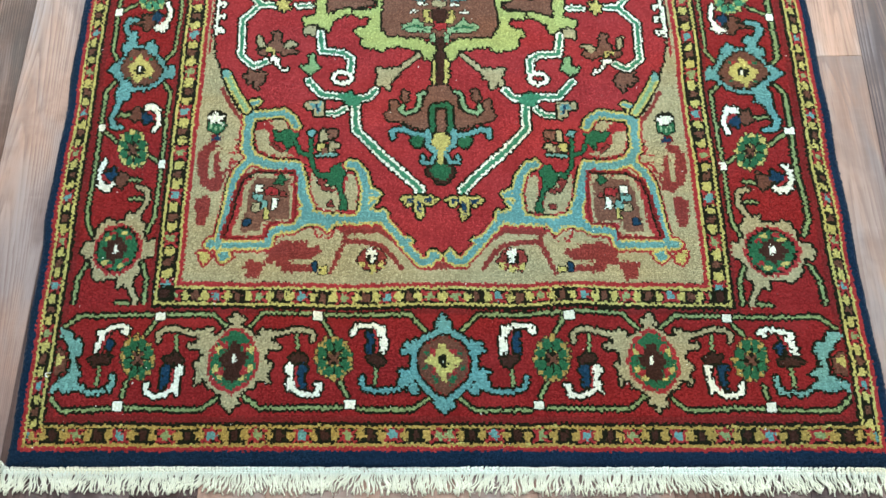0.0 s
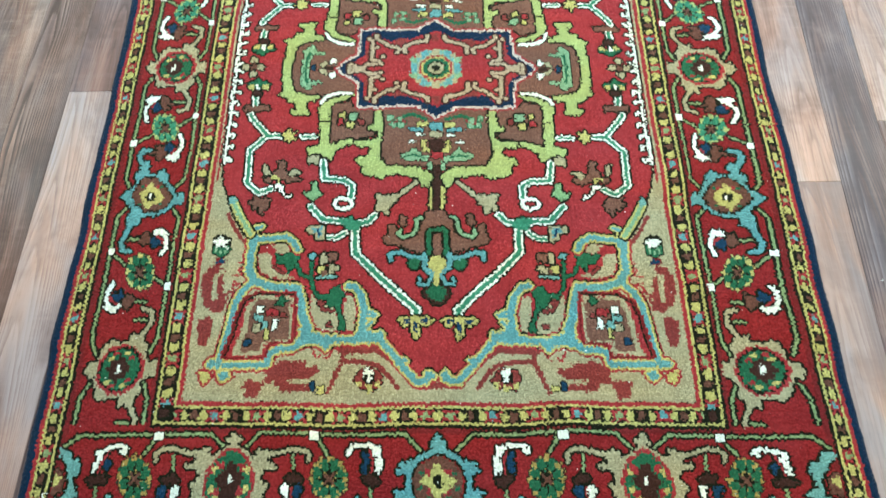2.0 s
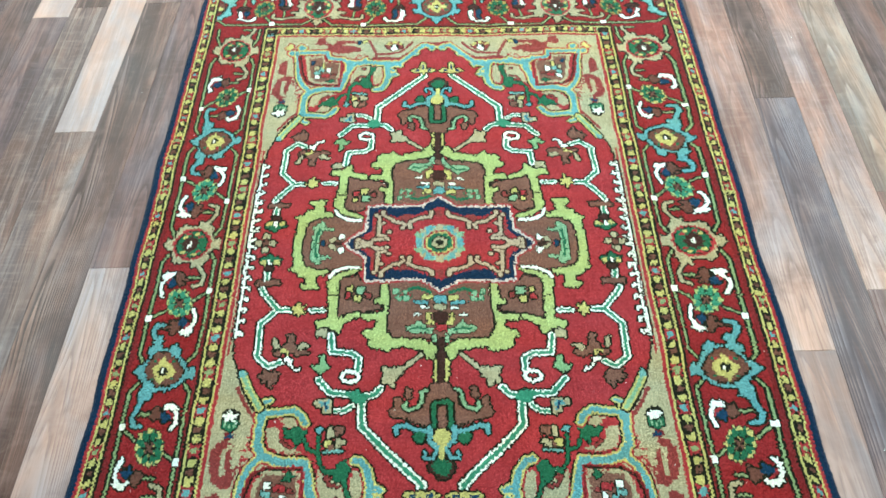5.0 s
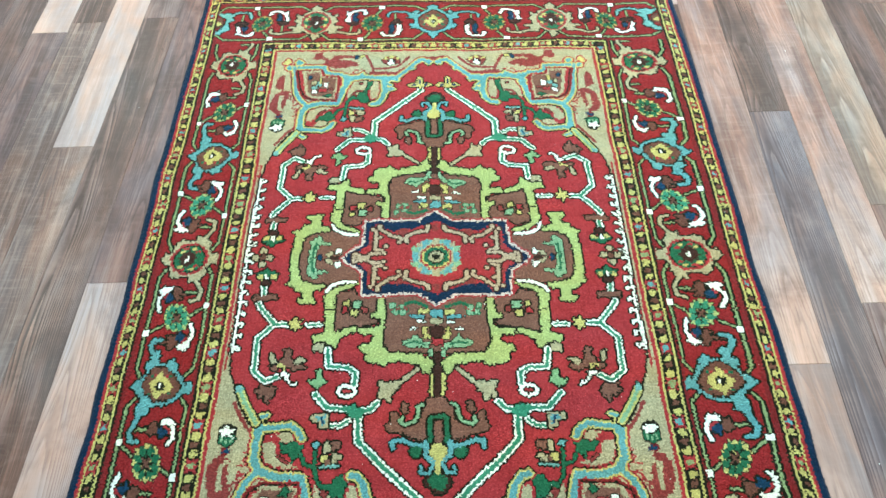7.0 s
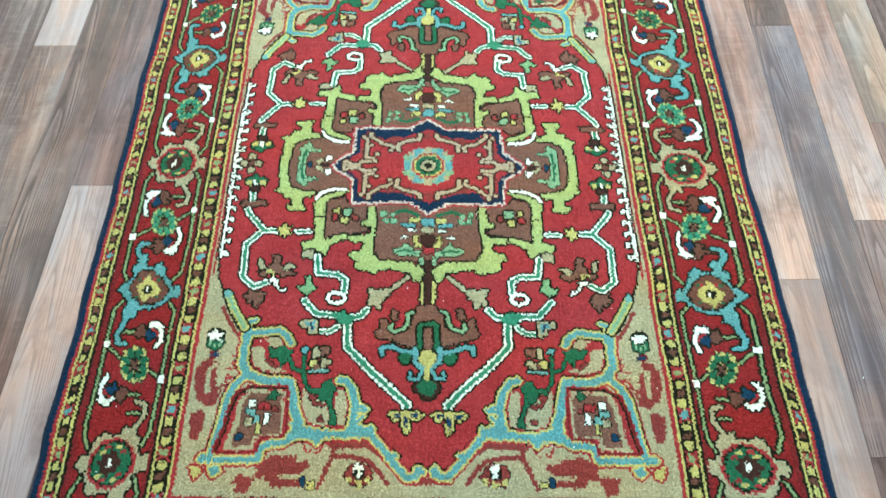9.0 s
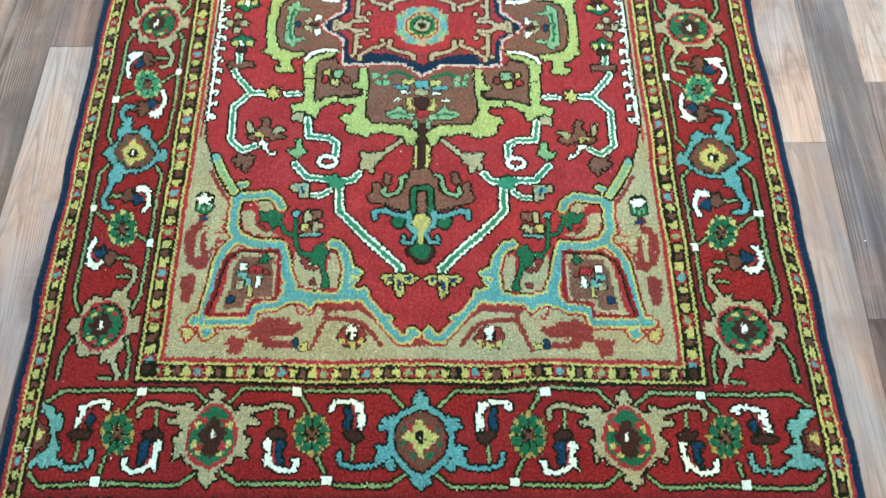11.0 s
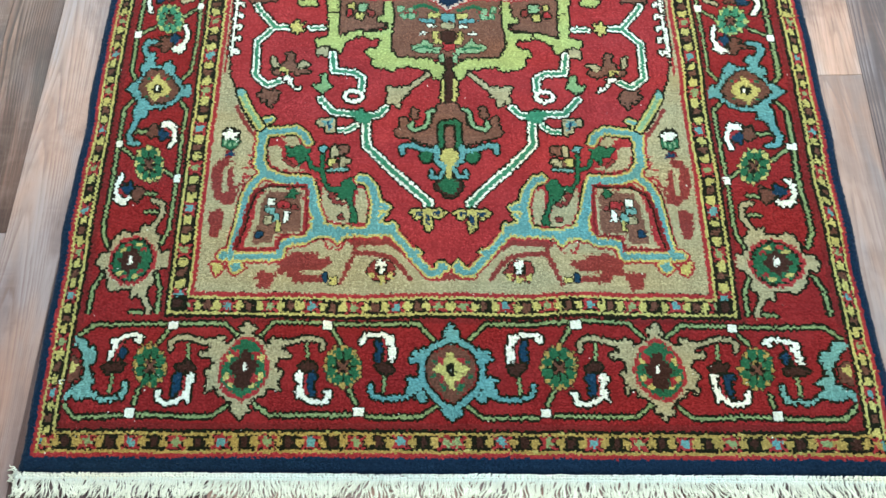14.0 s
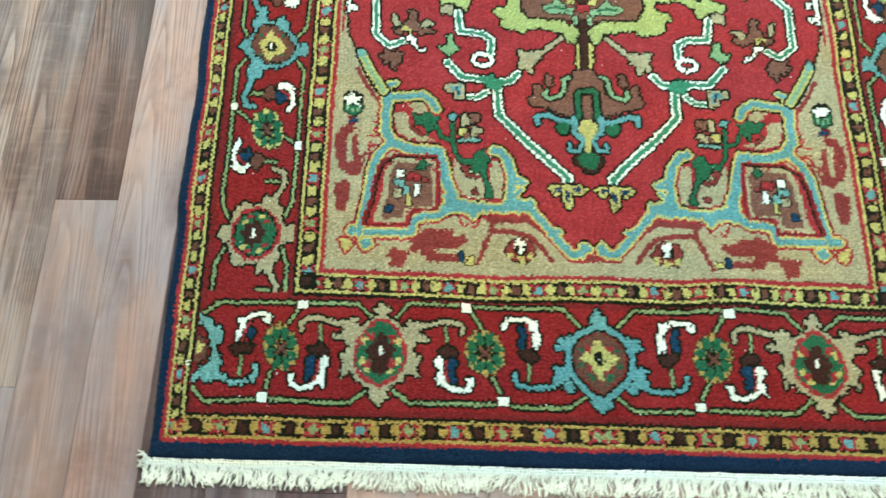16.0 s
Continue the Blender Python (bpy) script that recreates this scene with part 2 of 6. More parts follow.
# ---- the room ----
X0, X1, Y0, Y1 = -3.6, 3.6, -4.2, 5.2
sub = tagged(boxed("floor", GAP, X0, Y0, FLOOR - 0.05, X1, Y1, FLOOR - 0.003), "wood-look laminate plank floor in mixed pale and mauve-brown tones", "floor", kind="structure")
for name, size in (("wall_west", (X0 - 0.12, Y0, FLOOR - 0.05, X0, Y1, CEILING)), ("wall_east", (X1, Y0, FLOOR - 0.05, X1 + 0.12, Y1, CEILING)),
                   ("wall_south", (X0 - 0.12, Y0 - 0.12, FLOOR - 0.05, X1 + 0.12, Y0, CEILING)), ("wall_north", (X0 - 0.12, Y1, FLOOR - 0.05, X1 + 0.12, Y1 + 0.12, CEILING))):
    tagged(boxed(name, WALL, *size), "plain off-white painted wall", "wall", kind="structure")
tagged(boxed("ceiling", CEIL, X0 - 0.12, Y0 - 0.12, CEILING, X1 + 0.12, Y1 + 0.12, CEILING + 0.1), "plain white ceiling", "ceiling", kind="structure")


def ceiling_panel(x, y):
    root = tagged(new("ceiling_light"), "flat white rectangular panel light assumed on the unseen ceiling", "ceiling light", "ceiling panel lights")
    root.location = (x, y, CEILING)
    bm = bmesh.new()
    for b in ((-0.62, -0.32, -0.04, 0.62, -0.285, 0), (-0.62, 0.285, -0.04, 0.62, 0.32, 0), (-0.62, -0.285, -0.04, -0.585, 0.285, 0), (0.585, -0.285, -0.04, 0.62, 0.285, 0)):
        box(bm, *b)
    part("frame", bm, METAL, root)
    boxed("diffuser", GLOW, -0.585, -0.285, -0.02, 0.585, 0.285, -0.004, parent=root)


for px, py, watts in PANELS:
    ceiling_panel(px, py)


# ---- the rug: a chart of knots ----
# Chart lengths are in centimetres from the rug's middle: u across, v along. All four quarters are woven alike.
KNOT = 0.2
HALF_U, HALF_V = 63.25, 96.5
NU, NV = int(round(2 * HALF_U / KNOT)), int(round(2 * HALF_V / KNOT))


def smooth_noise(nu, nv, cell, seed):
    """Soft random field on the knot grid."""
    r = np.random.default_rng(seed)
    gu, gv = int(nu / cell) + 3, int(nv / cell) + 3
    g = r.normal(size=(gv, gu))
    yy, xx = np.arange(nv) / cell, np.arange(nu) / cell
    iy, ix = yy.astype(int), xx.astype(int)
    fy, fx = yy - iy, xx - ix
    fy, fx = (fy * fy * (3 - 2 * fy))[:, None], (fx * fx * (3 - 2 * fx))[None, :]
    a, b = g[np.ix_(iy, ix)], g[np.ix_(iy, ix + 1)]
    c, d = g[np.ix_(iy + 1, ix)], g[np.ix_(iy + 1, ix + 1)]
    return (a * (1 - fx) + b * fx) * (1 - fy) + (c * (1 - fx) + d * fx) * fy


def stepped(a):
    """Pull lengths towards the middle of their pair of knots, so that slanting edges climb in steps."""
    pair = 2 * KNOT
    return a + 0.88 * ((np.floor(a / pair) + 0.5) * pair - a)


class Chart:
    def __init__(self):
        r = np.random.default_rng(5)
        u = (np.arange(NU) + 0.5) * KNOT - HALF_U
        v = (np.arange(NV) + 0.5) * KNOT - HALF_V
        self.u, self.v = np.meshgrid(u, v)
        wob = 0.11

        def paired(rows, columns, spread):
            """Noise that pairs of knots share."""
            n = r.normal(0, spread, (rows // 2 + 1 if rows > 1 else 1, columns // 2 + 1 if columns > 1 else 1))
            if rows > 1:
                n = np.repeat(n, 2, axis=0)[:rows]
            return np.repeat(n, 2, axis=1)[:, :columns] if columns > 1 else n
        jag_u = paired(NV, 1, 0.05) + paired(NV, NU, 0.06) + r.normal(0, 0.04, (NV, NU))
        jag_v = paired(1, NU, 0.08) + paired(NV, NU, 0.085) + r.normal(0, 0.05, (NV, NU))
        self.U = np.abs(stepped(self.u) + wob * smooth_noise(NU, NV, 38, 1) + jag_u)
        self.V = np.abs(stepped(self.v) + wob * smooth_noise(NU, NV, 38, 2) + jag_v)
        # straighter lengths for the long lines of the borders
        comb = np.where(np.arange(NV) % 4 < 2, 0.05, -0.05)[:, None], np.where(np.arange(NU) % 4 < 2, 0.05, -0.05)[None, :]
        self.line_u = np.abs(self.u + wob * smooth_noise(NU, NV, 38, 1) + comb[0] + paired(NV, 1, 0.04))
        self.line_v = np.abs(self.v + wob * smooth_noise(NU, NV, 38, 2) + comb[1] + paired(1, NU, 0.06) + paired(NV, NU, 0.04))
        self.ink = np.full((NV, NU), FIELD, np.uint8)
        self.zone = np.zeros((NV, NU), np.uint8)
        self.now = 0
        self.mask = np.zeros((NV, NU), bool)
        self.flip = self.turn = False
        self.centre = (0, 0)
        self.size = (1, 1)
        self.clip = None

    # where a motif's own coordinates lie on the rug
    def place(self, p):
        a, b = p[0] * self.size[0], p[1] * self.size[1]
        if self.flip:
            a = -a
        if self.turn:
            a, b = b, a
        return a + self.centre[0], b + self.centre[1]

    def window(self, lo, hi):
        w = (self.U >= lo[0]) & (self.U <= hi[0]) & (self.V >= lo[1]) & (self.V <= hi[1])
        if self.clip is not None:
            w &= self.clip
        return np.nonzero(w)

    def put(self, where, inside, dye):
        where = (where[0][inside], where[1][inside])
        self.ink[where] = dye
        self.mask[where] = True

    def fill(self, dye, points):
        q = np.array([self.place(p) for p in points])
        w = self.window(q.min(0), q.max(0))
        x, y = self.U[w], self.V[w]
        inside = np.zeros(len(x), bool)
        for (x0, y0), (x1, y1) in zip(q, np.roll(q, -1, 0)):
            if y0 != y1:
                inside ^= ((y0 > y) != (y1 > y)) & (x < (x1 - x0) * (y - y0) / (y1 - y0) + x0)
        self.put(w, inside, dye)

    def line(self, dye, width, points):
        q = np.array([self.place(p) for p in points])
        h = width / 2
        w = self.window(q.min(0) - h - 0.5, q.max(0) + h + 0.5)
        x, y = self.line_u[w], self.line_v[w]
        inside = np.zeros(len(x), bool)
        for (x0, y0), (x1, y1) in zip(q[:-1], q[1:]):
            dx, dy = x1 - x0, y1 - y0
            k = np.clip(((x - x0) * dx + (y - y0) * dy) / max(dx * dx + dy * dy, 1e-9), 0, 1)
            inside |= (x - x0 - k * dx) ** 2 + (y - y0 - k * dy) ** 2 <= h * h
        self.put(w, inside, dye)

    def ell(self, dye, ru, rv, at):
        ru, rv = ru * self.size[0], rv * self.size[1]
        if self.turn:
            ru, rv = rv, ru
        cu, cv = self.place(at)
        w = self.window((cu - ru, cv - rv), (cu + ru, cv + rv))
        self.put(w, ((self.U[w] - cu) / ru) ** 2 + ((self.V[w] - cv) / rv) ** 2 <= 1, dye)

    def disc(self, dye, r, at):
        self.ell(dye, r, r, at)

    def oct(self, dye, ru, rv, at):
        cu, cv = self.place(at)
        w = self.window((cu - ru, cv - rv), (cu + ru, cv + rv))
        a, b = np.abs(self.U[w] - cu) / ru, np.abs(self.V[w] - cv) / rv
        self.put(w, a + b <= 1.42, dye)

    def area(self, dye, u0, u1, v0, v1):
        self.put(self.window((u0, v0), (u1, v1)), slice(None), dye)

    def block(self, dye, u0, u1, v0, v1):
        """A patch with straight sides."""
        w = (np.abs(self.u) >= u0) & (np.abs(self.u) <= u1) & (np.abs(self.v) >= v0) & (np.abs(self.v) <= v1)
        self.put(np.nonzero(w if self.clip is None else w & self.clip), slice(None), dye)

    def begin(self):
        self.mask[:] = False

    def grown(self, m, n):
        for k in range(n):
            g = m.copy()
            g[1:] |= m[:-1]
            g[:-1] |= m[1:]
            g[:, 1:] |= m[:, :-1]
            g[:, :-1] |= m[:, 1:]
            m = g
        return m

    def finish(self, *edges):
        """Ring what was woven since begin() with the dyes and widths given, from the inside out."""
        m = self.mask.copy()
        for dye, width in zip(edges[::2], edges[1::2]):
            g = self.grown(m, max(1, int(width / KNOT + 0.75)))
            ring = g & ~m
            if self.clip is not None:
                ring &= self.clip
            self.ink[ring] = dye
            m = g
        self.last = m
        if self.now:
            self.zone[m if self.clip is None else m & self.clip] = self.now
        self.mask[:] = False

    def ring_by_ground(self):
        """Round what was last finished: a dark ring where it meets the red field, a red one on other grounds."""
        ring = self.grown(self.last, 2) & ~self.last
        field = ring & (self.ink == RED)
        self.ink[ring & ~field] = RED
        self.ink[field] = DARK
        self.zone[ring & ~field] = self.now


def medallion_ground(g):
    g.begin()
    g.fill(TAUPE, [(28.4, -2.0), (27.8, 4.2), (26.8, 5.8), (24.3, 6.9), (22.1, 7.0), (19.6, 6.1), (17.2, 5.9), (15.2, 6.1), (15.3, 4.1), (17.4, 2.1), (19.4, -1.9)])
    g.fill(TAUPE, [(20.2, 9.5), (16.8, 8.8), (15.7, 10.1), (11.4, 10.5), (11.6, 14.3), (12.7, 15.5), (11.5, 16.1), (11.6, 16.8), (14.8, 17.6), (18.3, 18.1), (19.6, 18.7)])
    g.fill(TAUPE, [(10.2, 10.4), (3.6, 10.3), (1.0, 11.5), (-0.7, 12.7), (-0.6, 23.3), (3.5, 23.7), (6.1, 23.6), (9.1, 22.9), (10.0, 20.7), (10.0, 17.6)])
    g.finish(DARK, 0.3)


def medallion_frame(g):
    g.begin()
    g.fill(LIME, [(28.5, -2.0), (28.1, 4.2), (27.4, 5.9), (24.8, 7.0), (22.4, 7.1), (22.5, 8.2), (24.6, 8.5), (24.7, 10.1), (24.1, 11.8), (27.5, 11.8), (27.6, 10.7), (26.7, 10.6), (26.6, 9.2), (28.2, 8.6), (28.6, 7.6), (30.3, 6.9), (29.6, 6.1), (30.2, -2.0)])
    g.fill(LIME, [(22.1, 9.8), (21.3, 8.7), (19.8, 7.7), (17.1, 6.9), (15.6, 6.9), (17.0, 7.9), (18.8, 8.4), (20.0, 9.2), (20.4, 10.2), (20.2, 13.3), (22.0, 13.4), (22.4, 10.3)])
    g.fill(LIME, [(21.9, 13.7), (20.2, 13.6), (20.0, 18.4), (19.6, 19.2), (18.2, 18.6), (15.7, 17.8), (15.3, 18.9), (17.7, 19.7), (18.9, 20.7), (19.2, 22.5), (20.2, 21.9), (21.5, 20.9), (23.7, 20.9), (24.0, 19.4), (21.6, 19.0)])
    g.fill(LIME, [(11.4, 9.9), (10.1, 9.9), (9.9, 12.2), (10.0, 16.5), (10.4, 18.4), (10.6, 20.7), (10.1, 22.2), (9.0, 23.5), (10.0, 26.5), (11.1, 25.7), (12.3, 25.8), (13.6, 25.0), (13.4, 23.7), (14.6, 22.8), (14.6, 21.8), (12.5, 21.5), (12.1, 20.1), (12.4, 19.3), (14.7, 19.5), (15.1, 18.1), (12.2, 17.9), (10.9, 17.0), (10.8, 15.4), (12.7, 15.6), (12.8, 14.7), (11.5, 14.2)])
    g.fill(LIME, [(10.2, 22.2), (9.0, 23.5), (6.5, 23.7), (3.1, 23.9), (1.7, 24.8), (0.6, 25.8), (1.2, 26.8), (1.6, 28.3), (2.7, 27.6), (3.3, 26.1), (6.5, 25.5), (8.6, 25.3), (10.1, 26.6)])
    g.finish(DARK, 0.3)
    g.begin()
    g.line(WHITE, 0.75, [(22.1, 9.0), (21.6, 7.8), (20.3, 6.9), (18.9, 6.4), (16.6, 6.4)])
    g.finish(DARK, 0.2)


def medallion_eye(g):
    g.begin()
    g.oct(TEAL, 4.7, 4.7, (0.0, 0.0))
    for dye, a, b, w in ((BEIGE, 0.0, 4.3, 0.8), (PALEGREEN, 4.3, 2.1, 0.7), (PALEGREEN, 1.8, 4.4, 0.5), (LTBLUE, 2.4, 3.7, 0.85), (LTBLUE, 4.3, 0.2, 0.7), (BEIGE, 3.5, 3.3, 0.55)):
        g.fill(dye, [(a - w, b - w), (a + w, b - w), (a + w, b + w), (a - w, b + w)])
    for dye, a, b in ((BEIGE, 3.55, 3.55), (RED, 3.25, 3.25), (GOLD, 2.85, 2.85), (GREEN, 2.5, 2.5), (DARK, 1.75, 1.75), (BEIGE, 1.45, 1.45), (DARK, 0.8, 0.8)):
        g.oct(dye, a, b, (0.0, 0.0))
    g.finish(RED, 0.1)


def medallion_blooms(g):
    g.begin()
    g.fill(PALEGREEN, [(26.5, -2.0), (26.3, 2.5), (26.4, 4.2), (24.9, 5.7), (24.1, 5.3), (24.2, 4.2), (22.0, 3.8), (22.1, 3.3), (24.2, 3.3), (24.7, 2.5), (25.2, -1.9)])
    g.fill(GREEN, [(26.0, -2.0), (25.7, 2.5), (25.2, 4.3), (24.8, 3.4), (25.2, 1.9), (25.4, -1.9)])
    g.finish(DARK, 0.2)
    g.begin()
    g.fill(BLUE, [(24.5, -1.9), (24.4, 0.6), (23.8, 0.8), (23.5, 0.0), (23.3, -2.0)])
    g.fill(RED, [(23.6, -2.0), (23.6, 0.2), (23.0, -0.2), (23.1, -2.0)])
    g.fill(BEIGE, [(22.8, 0.4), (22.1, 0.2), (21.3, 1.0), (21.5, 1.8), (22.4, 1.4)])
    g.fill(WHITE, [(21.0, 1.2), (19.8, 1.0), (19.8, 2.0), (20.3, 2.7), (20.9, 2.1)])
    g.fill(MAROON, [(22.2, -1.9), (20.4, -1.9), (20.0, 0.4), (21.9, 0.1)])
    g.finish(DARK, 0.2)


def medallion_tiles(g):
    g.begin()
    g.area(RED, 17.5, 18.6, 13.1, 14.3)
    g.area(GOLD, 17.5, 18.5, 11.5, 12.5)
    g.area(PALEGREEN, 15.1, 16.6, 11.6, 13.2)
    g.area(GOLD, 15.5, 16.8, 13.8, 15.1)
    g.area(ROSE, 13.6, 14.6, 13.0, 14.2)
    g.finish(DARK, 0.25)


def medallion_centre_bloom(g):
    g.begin()
    g.fill(GOLD, [(3.6, 13.5), (1.6, 13.5), (1.6, 14.5), (3.4, 14.6)])
    g.fill(LTBLUE, [(5.5, 15.1), (4.2, 14.8), (2.2, 15.1), (2.0, 15.8), (4.0, 15.6)])
    g.area(WHITE, 2.0, 3.7, 16.2, 16.7)
    g.fill(LTBLUE, [(1.2, 13.6), (-0.7, 13.5), (-0.7, 15.6), (1.0, 15.3)])
    g.fill(BEIGE, [(1.2, 15.9), (-0.7, 15.7), (-0.7, 16.9), (1.2, 16.9)])
    g.area(WHITE, 3.6, 5.3, 17.9, 18.3)
    g.fill(GOLD, [(2.7, 17.8), (1.8, 17.8), (1.8, 19.4), (1.1, 19.7), (1.2, 20.5), (2.5, 20.4)])
    g.fill(MAROON, [(1.2, 17.6), (-0.7, 17.4), (-0.6, 20.2), (1.1, 19.9)])
    g.fill(RED, [(1.0, 20.3), (-0.6, 20.3), (-0.6, 21.9), (1.0, 21.9)])
    g.fill(PALEGREEN, [(6.6, 21.0), (5.7, 20.5), (4.8, 20.2), (4.2, 19.4), (3.3, 20.3), (2.5, 21.3), (1.3, 21.5), (1.6, 22.9), (2.9, 22.2), (5.2, 22.4), (6.5, 21.8)])
    g.line(GREEN, 0.45, [(5.7, 21.3), (4.0, 21.0), (2.5, 21.7)])
    g.fill(PALEGREEN, [(1.6, 22.8), (0.9, 22.4), (0.8, 24.3), (1.5, 24.5)])
    g.finish(DARK, 0.2)


def stem(g):
    g.begin()
    g.fill(MAROON, [(0.7, 22.9), (0.0, 22.9), (0.0, 32.8), (0.6, 32.8)])
    g.fill(GOLD, [(1.4, 27.9), (0.8, 27.9), (0.8, 32.5), (1.3, 32.5)])
    g.fill(TAUPE, [(1.7, 32.8), (2.0, 34.1), (2.6, 34.6), (2.9, 37.3), (3.9, 38.4), (6.0, 38.4), (7.7, 35.7), (8.4, 35.9), (8.4, 37.4), (9.3, 38.9), (8.3, 40.0), (6.0, 40.4), (4.1, 41.2), (1.7, 41.8), (0.0, 41.8), (0.0, 32.8)])
    g.fill(TAUPE, [(6.3, 33.9), (5.5, 33.9), (5.4, 35.7), (6.1, 36.3), (6.7, 35.7)])
    g.finish(DARK, 0.3)


def stem_scrolls(g):
    g.begin()
    g.line(PALEGREEN, 0.6, [(2.6, 34.1), (3.6, 34.6), (3.5, 36.1), (4.2, 37.8), (6.0, 38.5), (6.7, 37.8), (6.3, 36.9)])
    g.line(GREEN, 0.8, [(1.4, 41.8), (1.5, 37.4), (1.2, 36.7), (0.0, 36.6)])
    g.line(TAUPE, 0.7, [(0.3, 37.8), (0.3, 41.8)])
    g.line(LTBLUE, 0.8, [(7.9, 43.1), (8.0, 41.9), (6.4, 41.5), (4.4, 42.5), (2.7, 42.7)])
    g.disc(GREEN, 1.1, (3.9, 43.9))
    g.line(LTBLUE, 0.9, [(2.1, 42.0), (2.1, 44.6), (0.8, 45.6)])
    g.fill(MAROON, [(2.4, 49.2), (1.7, 48.4), (0.0, 47.8), (0.0, 51.6), (1.1, 51.2), (1.9, 50.3)])
    g.fill(GREEN, [(1.9, 49.2), (1.1, 48.3), (0.0, 47.7), (0.0, 51.0), (0.8, 50.8), (1.4, 49.9)])
    g.line(LTBLUE, 0.6, [(2.9, 46.7), (3.0, 47.8), (1.6, 47.8), (0.8, 46.1)])
    g.disc(GOLD, 1.5, (0.0, 43.9))
    g.line(GOLD, 0.9, [(0.0, 45.3), (0.0, 47.5)])
    g.finish(DARK, 0.3)


def arrow_leaf(g):
    g.begin()
    g.line(BEIGE, 0.7, [(3.5, 26.8), (7.5, 30.4)])
    g.fill(BEIGE, [(7.4, 29.7), (7.0, 30.8), (8.0, 31.8), (8.5, 32.6), (8.4, 33.8), (9.0, 33.6), (9.8, 32.7), (10.4, 33.7), (10.9, 32.8), (10.3, 31.3), (10.9, 29.7), (8.8, 29.8)])
    g.finish(DARK, 0.25)


def vee_arm(g):
    g.begin()
    g.line(WHITE, 1.5, [(14.3, 36.6), (14.2, 41.7), (3.4, 52.7), (3.6, 53.9)])
    g.line(WHITE, 1.3, [(22.5, 32.2), (20.0, 35.2), (16.2, 35.4), (14.5, 35.9), (12.1, 35.4), (10.9, 34.0)])
    g.line(WHITE, 1.1, [(16.0, 37.7), (17.5, 38.8), (19.0, 38.8)])
    g.line(MINT, 0.76, [(22.5, 32.2), (20.0, 35.2), (16.2, 35.4), (14.5, 35.9), (12.1, 35.4), (10.9, 34.0)])
    g.line(MINT, 0.80, [(14.3, 36.6), (14.2, 41.7), (3.4, 52.7), (3.6, 53.9)])
    g.line(MINT, 0.58, [(16.0, 37.7), (17.5, 38.8), (19.0, 38.8)])
    g.fill(MINT, [(17.3, 35.1), (15.0, 34.6), (12.9, 35.5), (13.7, 37.0), (15.5, 37.4)])
    g.finish(DARK, 0.3)


def arm_bud(g):
    g.begin()
    g.fill(BUDGREEN, [(22.4, 27.2), (21.5, 27.2), (21.4, 28.8), (20.3, 29.9), (21.5, 30.3), (22.1, 31.2), (23.0, 30.5), (24.0, 29.4), (22.3, 29.1)])
    g.finish(DARK, 0.3)


def ring_hook(g):
    g.begin()
    g.line(WHITE, 0.7, [(16.6 + 1.6 * math.cos(k * math.pi / 6), 31.7 + 1.15 * math.sin(k * math.pi / 6)) for k in range(-5, 7)])
    g.line(WHITE, 1.3, [(20.8, 22.6), (20.4, 26.4), (16.8, 26.7), (15.3, 27.8), (15.3, 30.4)])
    g.line(MINT, 0.63, [(20.8, 22.6), (20.4, 26.4), (16.8, 26.7), (15.3, 27.8), (15.3, 30.4)])
    g.fill(BEIGE, [(23.7, 21.4), (21.6, 21.3), (21.5, 23.1), (23.5, 23.1)])
    g.finish(DARK, 0.3)


def outer_hook(g):
    g.begin()
    g.line(WHITE, 1.25, [(34.8, 7.3), (34.6, 9.6)])
    g.line(MINT, 0.63, [(34.8, 7.3), (34.6, 9.6)])
    g.fill(TAUPE, [(36.6, 9.7), (32.0, 9.7), (31.9, 11.0), (33.4, 10.7), (33.8, 11.2), (34.9, 10.8), (36.5, 10.8)])
    g.line(WHITE, 1.25, [(35.3, 11.7), (34.9, 12.6), (31.6, 16.7), (29.3, 16.7)])
    g.line(WHITE, 1.25, [(31.6, 16.7), (34.6, 20.0), (34.3, 25.3), (34.4, 27.2), (32.0, 29.4), (29.8, 28.3)])
    g.line(MINT, 0.63, [(35.3, 11.7), (34.9, 12.6), (31.6, 16.7), (29.3, 16.7)])
    g.line(MINT, 0.63, [(31.6, 16.7), (34.6, 20.0), (34.3, 25.3), (34.4, 27.2), (32.0, 29.4), (29.8, 28.3)])
    g.line(WHITE, 1.1, [(25.2, 16.9), (22.6, 16.9)])
    g.line(MINT, 0.48, [(25.2, 16.9), (22.6, 16.9)])
    g.finish(DARK, 0.3)


def yellow_star(g):
    g.begin()
    g.fill(GOLD, [(27.8, 14.9), (27.2, 16.1), (26.4, 15.8), (26.8, 16.8), (26.2, 17.7), (27.2, 17.5), (27.4, 18.9), (27.9, 17.6), (28.7, 17.9), (28.3, 16.9), (29.3, 16.4), (28.2, 16.1)])
    g.finish(DARK, 0.3)


